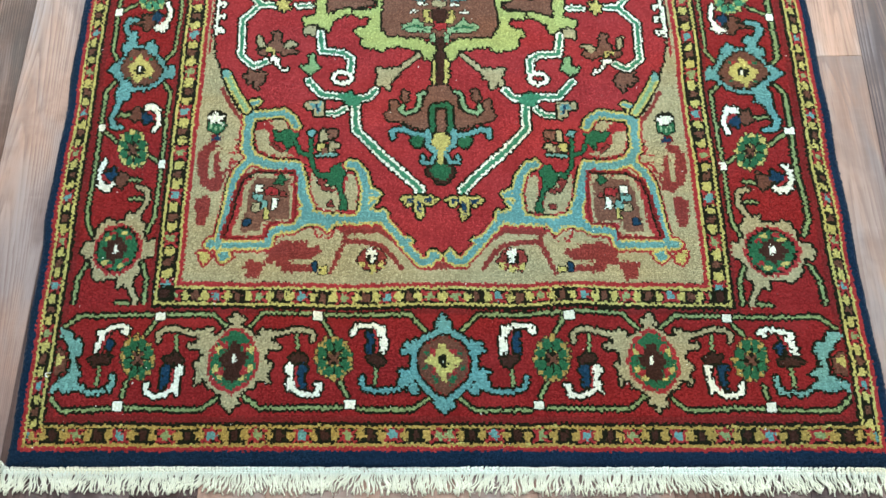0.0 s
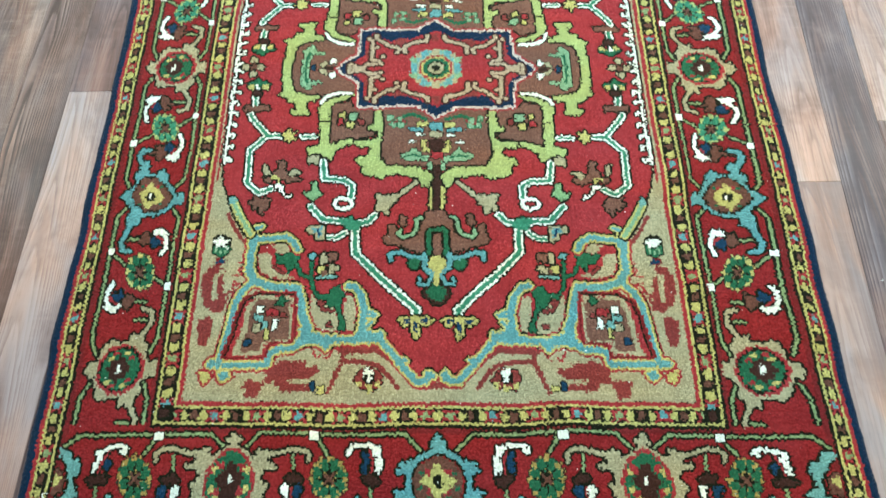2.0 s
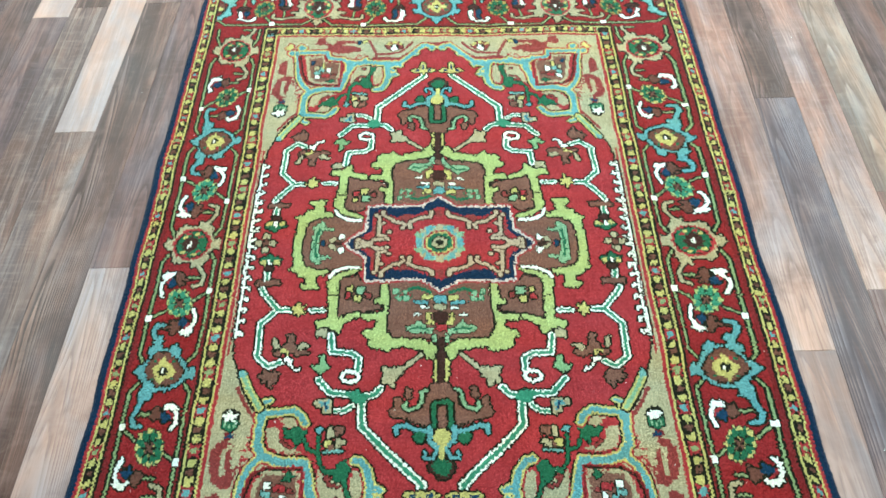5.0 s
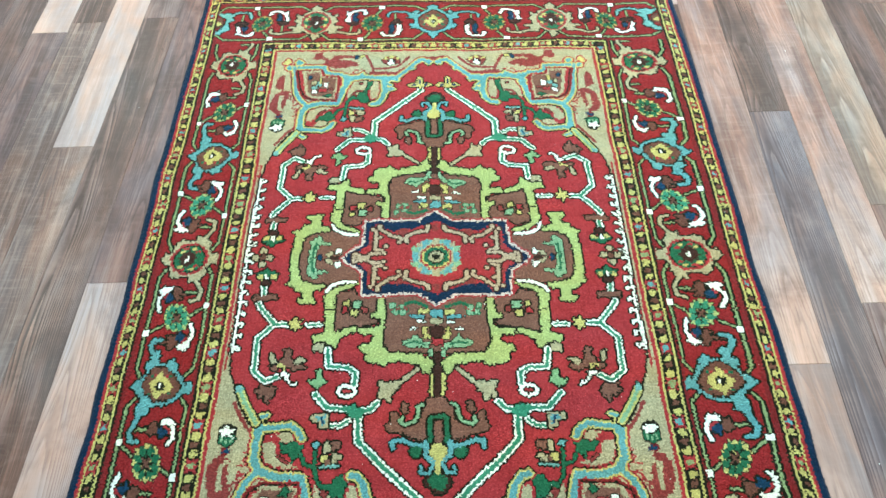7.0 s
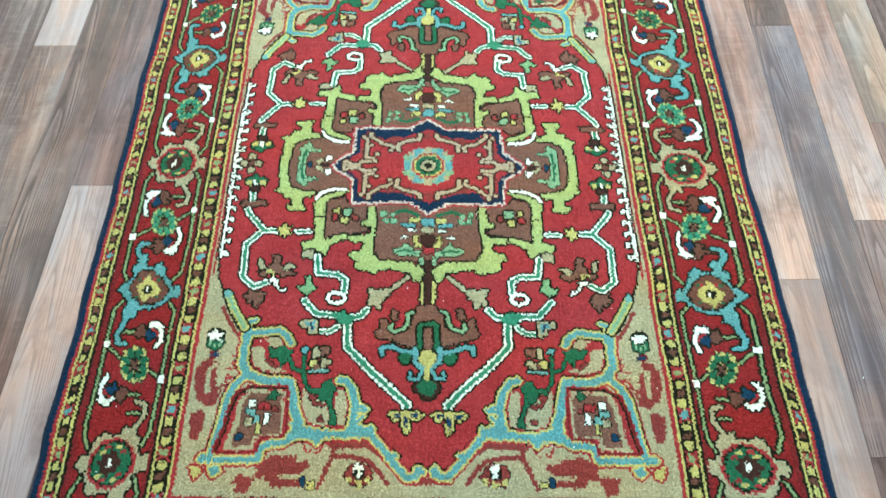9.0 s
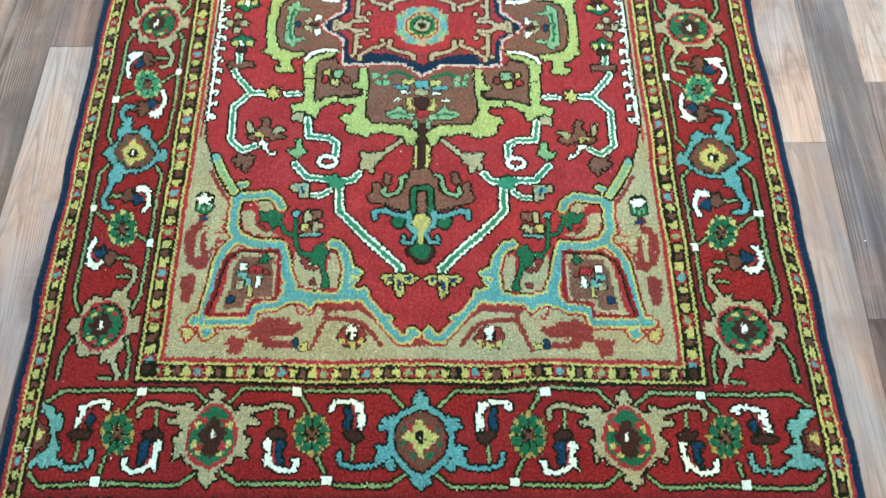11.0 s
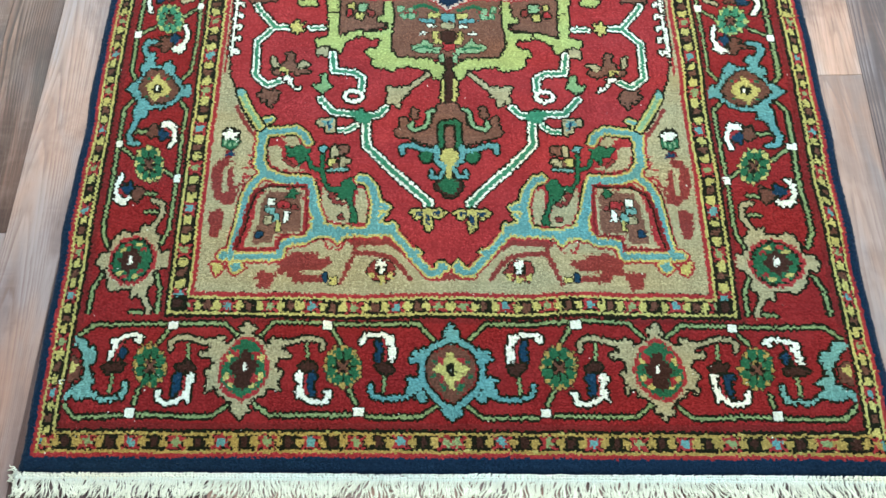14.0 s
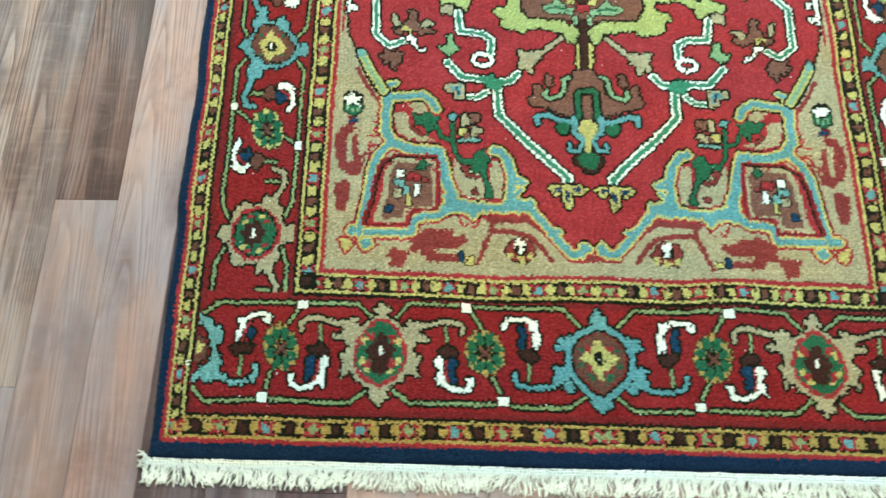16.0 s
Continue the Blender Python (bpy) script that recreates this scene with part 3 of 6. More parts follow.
def hook_bloom(g):
    g.begin()
    g.fill(TAUPE, [(29.4, 24.6), (28.6, 24.3), (29.1, 22.4), (27.9, 22.3), (27.5, 24.8), (26.7, 26.1), (24.8, 26.1), (24.4, 26.7), (26.4, 27.3), (28.5, 26.2), (29.7, 26.2)])
    g.fill(TAUPE, [(31.4, 25.8), (29.9, 26.0), (29.9, 27.0), (31.1, 26.8)])
    g.fill(BEIGE, [(31.8, 22.8), (30.8, 23.4), (30.3, 25.4), (31.1, 25.4)])
    g.fill(BEIGE, [(27.0, 25.3), (25.8, 24.4), (24.3, 24.8), (26.1, 26.1)])
    g.fill(GOLD, [(30.1, 25.7), (28.3, 25.9), (28.3, 27.2), (28.8, 27.1), (28.9, 26.4), (30.0, 26.3)])
    g.fill(WHITE, [(29.4, 27.6), (27.8, 27.5), (27.8, 28.5), (27.2, 29.7), (26.1, 29.9), (26.1, 30.4), (27.4, 30.2), (28.3, 28.7), (29.1, 28.4)])
    g.finish(DARK, 0.3)


def brown_leaf(g):
    g.begin()
    g.fill(TAUPE, [(33.8, 31.6), (32.7, 30.9), (33.0, 30.0), (31.8, 30.6), (30.6, 30.3), (29.8, 31.1), (30.0, 32.2), (30.4, 33.3), (30.9, 32.4), (31.1, 34.3), (31.7, 32.4), (32.7, 33.0), (32.6, 32.0)])
    g.finish(DARK, 0.25)


def blue_bracket(g):
    g.begin()
    g.fill(BEIGE, [(23.0, 36.7), (20.3, 36.2), (19.6, 36.7), (19.7, 39.4), (21.2, 39.1), (21.3, 38.0), (22.7, 37.7)])
    g.fill(LTBLUE, [(22.0, 37.0), (20.2, 36.6), (20.2, 38.5), (20.8, 38.8), (21.1, 37.6), (21.9, 37.5)])
    g.line(BLUE, 0.35, [(20.9, 37.0), (20.5, 38.4)])
    g.finish(DARK, 0.25)


def small_bloom(g):
    g.begin()
    g.area(TAUPE, 17.2, 18.8, 41.9, 43.4)
    g.fill(BEIGE, [(20.2, 43.8), (19.9, 41.9), (19.4, 41.5), (18.9, 43.8)])
    g.fill(LTBLUE, [(22.2, 42.0), (21.2, 41.8), (21.0, 42.9), (21.9, 43.2)])
    g.area(GOLD, 19.3, 20.6, 44.3, 45.5)
    g.fill(BEIGE, [(18.7, 46.0), (18.4, 44.2), (16.8, 44.5), (16.9, 45.1), (17.9, 45.6)])
    g.fill(TAUPE, [(19.6, 45.1), (18.9, 45.0), (18.9, 46.2), (19.6, 46.3)])
    g.line(TEAL, 0.5, [(20.4, 46.6), (17.3, 46.4)])
    g.finish(DARK, 0.25)


def arm_cross(g):
    g.begin()
    g.fill(GOLD, [(4.4, 54.1), (5.5, 53.8), (6.7, 54.6), (5.4, 55.6), (4.3, 55.1), (4.1, 57.3), (3.5, 58.1), (2.9, 57.3), (2.9, 55.1), (1.6, 55.6), (0.4, 54.6), (1.6, 53.8), (2.8, 54.1), (3.6, 53.5)])
    g.fill(BLUE, [(5.7, 54.4), (4.5, 54.3), (4.4, 55.0), (5.4, 55.2)])
    g.fill(BLUE, [(2.6, 54.3), (1.4, 54.4), (1.7, 55.2), (2.7, 55.0)])
    g.fill(BLUE, [(3.9, 55.0), (3.2, 55.0), (3.3, 57.0), (3.7, 57.0)])
    g.finish(DARK, 0.3)


def side_plant(g):
    g.begin()
    g.fill(GREEN, [(36.8, 4.2), (35.6, 3.7), (34.6, 2.9), (33.4, 3.9), (32.0, 4.2), (32.8, 5.2), (34.4, 4.9), (35.8, 5.3)])
    g.fill(GOLD, [(36.4, 4.7), (35.3, 4.5), (35.3, 5.8), (36.2, 5.5)])
    g.fill(GOLD, [(33.7, 4.5), (32.4, 4.7), (32.6, 5.8), (33.4, 5.7)])
    g.fill(WHITE, [(35.0, 4.4), (34.3, 4.4), (34.2, 5.7), (34.8, 5.7)])
    g.fill(MAROON, [(35.3, 6.0), (33.5, 6.0), (33.7, 7.2), (35.0, 7.2)])
    g.finish(DARK, 0.3)


def corner_ground(g):
    g.begin()
    g.fill(BEIGE, [(40.8, 17.0), (39.4, 23.9), (38.7, 27.8), (36.4, 33.9), (34.2, 38.1), (32.6, 38.9), (31.9, 44.8), (29.8, 47.1), (22.6, 47.7), (22.9, 48.5), (22.3, 55.9), (20.5, 57.2), (15.1, 57.2), (8.7, 57.2), (4.3, 63.1), (2.6, 64.4), (1.2, 63.8), (0.0, 64.4), (0.0, 68.8), (41.0, 68.6)])
    g.finish(DARK, 0.3)


def corner_pockets(g):
    g.begin()
    g.fill(BEIGE, [(29.1, 40.1), (26.9, 39.9), (25.3, 40.7), (25.7, 42.0), (27.3, 42.0), (28.3, 41.0)])
    g.fill(BEIGE, [(31.0, 42.1), (29.4, 41.7), (28.4, 42.6), (28.5, 44.0), (26.3, 45.4), (24.2, 46.3), (26.7, 46.8), (29.2, 46.2), (30.4, 44.8)])
    g.fill(BEIGE, [(21.2, 49.7), (20.1, 51.0), (18.2, 51.6), (17.1, 52.5), (16.0, 56.8), (18.8, 57.2), (20.3, 56.2), (21.4, 53.3)])
    g.fill(BEIGE, [(15.3, 49.9), (13.9, 50.3), (13.2, 51.8), (13.3, 54.8), (13.7, 56.4), (14.8, 56.7), (15.6, 53.8), (15.6, 51.2)])
    g.finish(RED, 0.35)


def corner_leaves(g):
    g.begin()
    g.line(ROSE, 0.5, [(27.8, 44.5), (26.4, 45.6)])
    g.line(ROSE, 0.5, [(19.9, 51.2), (19.1, 52.7), (17.6, 53.0)])
    g.area(ROSE, 18.9, 19.9, 51.1, 51.7)
    g.area(ROSE, 17.4, 18.4, 55.3, 55.9)
    g.fill(GREEN, [(28.4, 41.8), (26.6, 42.3), (25.2, 41.5), (23.8, 41.2), (23.7, 43.0), (24.4, 44.3), (25.4, 45.4), (26.0, 44.1), (27.3, 43.6), (27.6, 42.9)])
    g.line(GREEN, 0.6, [(24.1, 43.9), (23.2, 45.8), (21.6, 46.5)])
    g.line(GREEN, 0.6, [(21.6, 43.1), (21.4, 46.7), (21.0, 48.8)])
    g.fill(GREEN, [(21.5, 48.3), (20.0, 49.6), (18.3, 49.7), (17.9, 48.5), (16.4, 48.4), (15.7, 49.3), (16.4, 51.7), (15.7, 54.3), (15.0, 55.8), (15.4, 56.8), (16.4, 56.6), (16.1, 54.8), (17.1, 52.2), (18.1, 52.5), (18.7, 50.6), (20.1, 50.8)])
    g.finish(DARK, 0.2)


def corner_rose(g):
    g.begin()
    g.fill(ROSE, [(40.0, 46.0), (39.3, 45.3), (38.9, 44.5), (37.3, 44.4), (36.1, 45.2), (36.7, 46.1), (36.0, 47.8), (36.3, 48.8), (35.7, 49.6), (35.4, 52.4), (36.3, 53.1), (37.5, 53.1), (38.2, 52.4), (39.1, 51.7), (39.8, 49.3)])
    g.fill(BEIGE, [(38.1, 46.4), (37.5, 45.5), (36.2, 44.9), (36.3, 45.7), (37.1, 46.5), (37.1, 48.3), (37.0, 51.1), (38.0, 50.9), (38.0, 48.4)])
    g.fill(ROSE, [(39.5, 54.6), (38.4, 53.8), (37.3, 53.5), (37.2, 55.5), (37.3, 57.1), (37.6, 59.2), (38.8, 59.1), (39.3, 57.6)])
    g.line(ROSE, 0.45, [(35.7, 50.0), (35.0, 49.4), (34.0, 49.4)])
    g.line(RED, 0.35, [(34.7, 46.3), (32.6, 46.2)])
    g.line(RED, 0.35, [(34.5, 47.4), (33.0, 48.0), (34.4, 48.1), (34.5, 48.9), (34.0, 49.4)])
    g.line(ROSE, 0.5, [(35.4, 51.2), (35.2, 50.3)])
    g.line(RED, 0.35, [(34.0, 43.6), (33.1, 44.2), (33.8, 45.1), (33.2, 46.0)])
    g.fill(ROSE, [(30.4, 66.7), (31.0, 65.6), (29.7, 64.9), (27.9, 65.3), (27.4, 64.0), (28.1, 63.6), (26.7, 62.5), (24.9, 61.5), (21.2, 61.9), (21.4, 62.6), (19.3, 62.6), (18.7, 63.3), (20.6, 64.7), (24.2, 64.9), (23.1, 65.7), (20.5, 65.5), (19.9, 66.7), (24.9, 66.9), (26.4, 65.3), (27.7, 65.7), (28.6, 68.2), (30.6, 67.7)])
    g.fill(ROSE, [(27.6, 60.4), (25.5, 60.2), (25.0, 60.9), (26.8, 61.2)])
    g.line(ROSE, 1.1, [(15.8, 59.9), (9.6, 59.6), (7.0, 61.8), (4.2, 64.8), (2.9, 65.9), (0.4, 65.7), (-1.2, 65.7)])
    g.fill(ROSE, [(15.8, 59.5), (9.6, 59.3), (9.6, 60.0), (14.9, 60.5), (15.0, 61.8), (15.9, 64.2), (17.2, 67.1), (18.2, 67.2), (17.3, 65.7), (16.5, 63.3), (15.7, 61.6)])
    g.line(ROSE, 0.8, [(15.3, 61.6), (12.0, 61.7), (9.5, 62.3), (7.8, 64.1), (6.4, 66.1)])
    g.line(RED, 0.35, [(26.6, 61.3), (26.7, 60.2), (25.1, 59.9), (22.8, 59.9)])
    g.line(RED, 0.35, [(22.3, 59.4), (20.7, 59.1), (19.7, 61.3), (19.0, 60.8)])
    g.line(RED, 0.35, [(18.3, 61.3), (17.4, 60.8), (17.2, 59.5), (15.8, 59.5)])
    g.line(RED, 0.35, [(34.5, 49.9), (35.0, 52.8), (35.4, 56.4), (35.9, 60.4)])
    g.line(ROSE, 0.7, [(37.1, 33.9), (35.1, 37.5), (33.0, 40.3), (32.9, 43.1)])
    g.finish()


def corner_vine(g):
    g.begin()
    g.line(GOLD, 1.5, [(36.5, 31.2), (35.3, 33.6), (33.7, 36.2), (32.6, 38.0)])
    g.line(PALEGREEN, 0.75, [(36.5, 31.2), (35.3, 33.6), (33.7, 36.2), (32.6, 38.0)])
    g.disc(TEAL, 0.7, (36.6, 31.0))
    g.finish(DARK, 0.3)


def corner_band(g):
    g.begin()
    g.line(LTBLUE, 1.15, [(32.1, 38.7), (32.1, 42.0), (32.0, 45.3)])
    g.line(LTBLUE, 1.6, [(32.0, 38.9), (32.0, 40.0)])
    g.line(LTBLUE, 1.0, [(31.9, 39.1), (28.9, 38.9), (26.5, 38.6), (25.0, 39.6), (24.2, 41.1)])
    g.line(LTBLUE, 0.7, [(32.1, 38.7), (31.9, 36.9), (30.8, 36.4)])
    g.line(LTBLUE, 1.35, [(32.0, 45.3), (30.8, 47.2), (28.1, 48.2), (23.6, 48.3)])
    g.line(LTBLUE, 1.35, [(23.6, 48.3), (22.8, 51.2), (22.4, 53.8), (21.4, 56.0)])
    g.fill(LTBLUE, [(22.5, 55.6), (21.7, 55.6), (20.4, 57.0), (17.8, 57.7), (13.6, 57.5), (12.6, 55.9), (11.5, 55.9), (11.1, 56.4), (10.0, 56.7), (8.8, 56.5), (8.7, 57.5), (9.0, 58.5), (15.9, 58.6), (17.3, 59.0), (17.7, 59.8), (18.1, 59.8), (18.9, 59.1), (20.3, 58.7), (22.4, 59.2), (23.1, 59.0), (22.5, 57.8)])
    g.line(LTBLUE, 1.0, [(31.3, 47.6), (32.8, 49.3), (33.9, 51.8), (34.3, 54.9), (34.6, 57.9), (35.0, 60.4), (35.4, 62.4)])
    g.line(LTBLUE, 1.0, [(34.3, 62.3), (27.7, 62.2), (27.5, 60.4), (26.0, 59.6), (23.5, 59.5), (22.4, 58.4)])
    g.line(LTBLUE, 1.15, [(12.4, 56.3), (12.1, 52.7), (12.8, 49.8), (13.9, 48.3), (15.1, 48.1)])
    g.line(LTBLUE, 0.6, [(11.7, 52.7), (10.1, 53.4)])
    g.line(LTBLUE, 0.6, [(11.6, 55.6), (10.7, 54.8)])
    g.line(LTBLUE, 0.6, [(12.1, 53.5), (10.5, 53.8)])
    g.line(LTBLUE, 1.0, [(9.2, 58.1), (7.0, 60.7), (4.7, 63.6), (3.3, 65.1), (2.0, 64.9)])
    g.line(LTBLUE, 0.6, [(6.1, 61.3), (5.2, 61.5)])
    g.disc(LTBLUE, 0.8, (1.3, 64.1))
    g.disc(LTBLUE, 0.75, (36.5, 62.2))
    g.disc(LTBLUE, 0.85, (34.1, 64.1))
    g.finish(GOLD, 0.3)
    g.ring_by_ground()


def corner_knob(g):
    g.begin()
    g.fill(GOLD, [(38.3, 63.7), (37.4, 63.3), (36.8, 63.6), (36.3, 64.3), (36.4, 65.2), (37.3, 65.8), (37.8, 65.0)])
    g.finish(RED, 0.3)


def corner_box(g):
    g.begin()
    g.fill(RED, [(23.5, 49.0), (30.4, 49.2), (32.7, 50.5), (33.9, 53.9), (34.4, 57.4), (35.1, 61.3), (27.8, 61.4), (27.6, 59.3), (23.8, 58.8), (23.2, 57.4), (23.2, 52.8)])
    g.line(WINE, 0.55, [(23.9, 49.3), (30.2, 49.5), (32.4, 50.8), (33.5, 53.9), (34.0, 57.4), (34.8, 60.9)])
    g.line(DARK, 0.35, [(24.2, 49.6), (30.0, 49.7), (32.1, 51.1), (33.1, 54.0), (33.6, 57.7), (34.3, 60.7)])
    g.line(WINE, 0.4, [(23.8, 49.6), (23.4, 56.4), (23.6, 58.3), (27.4, 58.7), (28.0, 60.9), (34.7, 61.1)])
    g.fill(BEIGE, [(24.2, 49.9), (30.3, 50.0), (31.7, 51.7), (32.2, 54.9), (32.6, 58.0), (33.3, 60.8), (28.3, 60.7), (28.2, 58.6), (24.2, 58.2), (24.0, 56.4)])
    g.fill(TAUPE, [(24.7, 50.6), (30.1, 50.8), (31.0, 52.5), (31.5, 56.1), (32.1, 60.1), (28.8, 60.0), (28.6, 58.3), (25.2, 58.2), (24.3, 57.6)])
    g.finish()


def corner_tiles(g):
    g.begin()
    g.area(WHITE, 28.9, 30.1, 52.0, 53.2)
    g.area(TEAL, 28.9, 30.3, 53.5, 54.7)
    g.area(TEAL, 27.9, 29.0, 54.7, 56.1)
    g.area(BEIGE, 29.3, 30.3, 55.3, 56.7)
    g.area(WHITE, 26.3, 27.3, 54.4, 56.1)
    g.area(RED, 26.5, 28.4, 52.5, 53.6)
    g.area(ROSE, 25.1, 26.1, 53.4, 54.0)
    g.area(GREEN, 25.1, 26.9, 50.8, 51.3)
    g.area(GREEN, 25.7, 26.3, 50.3, 51.8)
    g.area(GOLD, 27.9, 28.5, 56.0, 58.0)
    g.fill(BLUE, [(31.5, 58.4), (31.0, 57.6), (30.3, 57.9), (30.5, 58.8), (31.1, 59.1)])
    g.finish(DARK, 0.2)


def corner_blooms(g):
    g.begin()
    g.fill(ROSE, [(13.3, 64.9), (12.7, 63.5), (11.8, 63.0), (10.2, 63.0), (9.1, 63.7), (8.6, 65.1), (9.6, 66.1), (10.9, 66.7), (12.3, 66.2)])
    g.finish(DARK, 0.2)
    g.begin()
    g.fill(GOLD, [(12.9, 65.2), (12.1, 65.1), (11.9, 66.1), (12.7, 66.2)])
    g.fill(GOLD, [(11.4, 65.7), (10.4, 65.7), (10.4, 66.8), (11.2, 66.9)])
    g.fill(GOLD, [(9.9, 65.2), (9.0, 65.1), (8.9, 66.0), (9.7, 66.2)])
    g.fill(DARK, [(11.9, 63.5), (11.0, 62.8), (9.9, 63.5), (9.7, 65.2), (10.9, 65.6), (11.9, 65.1)])
    g.fill(WHITE, [(11.9, 64.0), (11.6, 63.1), (11.0, 62.8), (10.2, 63.3), (9.9, 64.0), (10.5, 64.0), (10.5, 65.2), (11.2, 65.2), (11.2, 64.0)])
    g.finish()
    g.begin()
    g.fill(BLUE, [(20.3, 65.1), (19.6, 65.1), (19.4, 66.8), (20.1, 66.9)])
    g.fill(GOLD, [(19.1, 65.9), (18.0, 65.7), (17.9, 66.9), (19.0, 66.9)])
    g.finish(DARK, 0.2)
    g.begin()
    g.fill(GREEN, [(38.8, 39.8), (38.2, 39.0), (36.7, 39.2), (35.9, 40.3), (35.8, 42.0), (37.3, 42.6), (38.7, 42.0)])
    g.ell(DARK, 1.5, 1.3, (37.4, 39.6))
    g.finish(DARK, 0.2)
    g.begin()
    g.fill(WINE, [(38.3, 43.1), (37.7, 42.7), (36.7, 42.7), (36.1, 43.7), (37.2, 44.4), (38.0, 44.1)])
    g.fill(BLUE, [(38.1, 43.7), (37.4, 42.9), (36.5, 43.2), (36.2, 44.1), (37.3, 43.7)])
    g.area(PALEGREEN, 37.1, 37.6, 41.2, 42.0)
    g.area(PALEGREEN, 37.9, 38.4, 40.9, 41.7)
    g.area(PALEGREEN, 36.2, 36.8, 41.0, 41.8)
    g.fill(WHITE, [(37.6, 38.0), (37.1, 39.1), (35.8, 39.2), (36.6, 40.0), (36.1, 40.9), (37.4, 40.4), (38.3, 40.9), (38.2, 40.0), (39.2, 39.3), (37.9, 39.1)])
    g.finish()


def side_quatrefoil(g):
    g.begin()
    for a, b in ((34.4, 0), (37.4, 0), (35.9, 1.8)):
        g.fill(BEIGE, [(a - 0.6, b - 0.65), (a + 0.6, b - 0.65), (a + 0.6, b + 0.65), (a - 0.6, b + 0.65)])
    g.disc(BROWN, 0.7, (35.9, 0))
    g.finish(DARK, 0.3)


def medallion_star(g):
    g.begin()
    g.fill(PALEPINK, [(19.8, -1.9), (19.7, -0.1), (18.7, 1.4), (16.9, 2.7), (15.5, 3.8), (15.2, 10.2), (11.8, 10.5), (8.9, 10.1), (3.7, 10.0), (2.3, 11.1), (-0.4, 13.1), (-0.5, -1.6)])
    g.finish(RED, 0.3)
    g.begin()
    g.fill(NAVY, [(19.4, -1.9), (19.3, -0.1), (18.3, 1.2), (16.7, 2.2), (15.1, 3.4), (14.8, 9.7), (11.9, 10.0), (8.9, 9.6), (3.6, 9.5), (2.1, 10.7), (-0.4, 12.6), (-0.5, -1.6)])
    g.fill(RED, [(17.8, -1.8), (17.7, -0.0), (16.2, 1.5), (14.6, 2.9), (14.1, 3.9), (13.9, 8.0), (12.6, 9.0), (11.2, 9.0), (10.6, 7.7), (8.9, 7.0), (7.2, 7.5), (5.2, 7.4), (2.5, 8.5), (0.9, 9.3), (-0.4, 10.1), (-0.5, -1.6)])
    g.finish()
    g.begin()
    g.fill(ROSE, [(8.3, 6.5), (7.6, 5.6), (6.5, 5.5), (5.7, 6.5), (6.1, 7.5), (7.8, 7.5)])
    g.fill(ROSE, [(13.9, 3.0), (13.2, 2.3), (13.2, 4.5), (13.9, 4.9)])
    g.fill(ROSE, [(0.9, 7.2), (-0.4, 6.8), (-0.4, 9.4), (0.5, 8.9)])
    g.fill(ROSE, [(14.5, -0.3), (13.2, -0.0), (13.3, 2.3), (14.3, 1.7)])
    g.finish()
    g.begin()
    g.line(PINKBEIGE, 0.72, [(17.1, -1.8), (17.0, 1.1)])
    g.line(PINKBEIGE, 0.72, [(16.9, -0.1), (14.1, -0.1)])
    g.line(PINKBEIGE, 0.72, [(16.1, 0.6), (14.2, 0.4), (13.3, 1.3), (11.7, 1.2)])
    g.line(PINKBEIGE, 0.72, [(12.7, 2.3), (11.2, 2.0)])
    g.line(PINKBEIGE, 0.72, [(12.6, 2.3), (12.6, 7.3)])
    g.line(PINKBEIGE, 0.72, [(12.6, 5.1), (11.6, 5.5)])
    g.line(PINKBEIGE, 0.72, [(11.7, 7.7), (10.1, 6.4), (9.3, 5.7), (8.0, 5.5), (7.2, 4.8)])
    g.line(PINKBEIGE, 0.72, [(6.5, 5.4), (5.1, 6.4), (3.6, 6.9), (2.1, 7.2), (1.8, 8.3)])
    g.block(PINKBEIGE, 12.9, 13.7, 0.7, 1.5)
    g.block(PINKBEIGE, 10.5, 11.3, 0.8, 1.6)
    g.block(PINKBEIGE, 10.0, 10.8, 2.6, 3.4)
    g.block(PINKBEIGE, 12.9, 13.7, 7.3, 8.1)
    g.block(PINKBEIGE, 7.2, 8.0, 3.6, 4.4)
    g.block(PINKBEIGE, 5.7, 6.5, 3.6, 4.4)
    g.block(PINKBEIGE, 11.5, 12.3, 7.6, 8.9)
    g.block(PINKBEIGE, 1.3, 2.1, 7.4, 8.7)
    g.block(PINKBEIGE, 5.8, 6.6, 4.1, 5.4)
    g.block(PINKBEIGE, 16.2, 17.1, 0.8, 1.4)
    g.finish(MAROON, 0.3)


def medallion_petals(g):
    g.begin()
    g.area(PALEGREEN, 8.0, 8.8, 12.1, 13.1)
    g.area(PALEGREEN, 6.2, 7.2, 12.5, 13.5)
    g.area(PALEGREEN, 7.5, 8.4, 13.6, 14.6)
    g.area(PALEGREEN, 6.0, 7.0, 13.8, 14.8)
    g.area(ROSE, 7.0, 7.8, 13.1, 13.9)
    g.area(ROSE, 5.4, 6.2, 13.0, 13.8)
    g.line(GREEN, 0.45, [(6.0, 12.2), (4.5, 11.7), (2.0, 12.8)])
    g.finish(GREEN, 0.1)


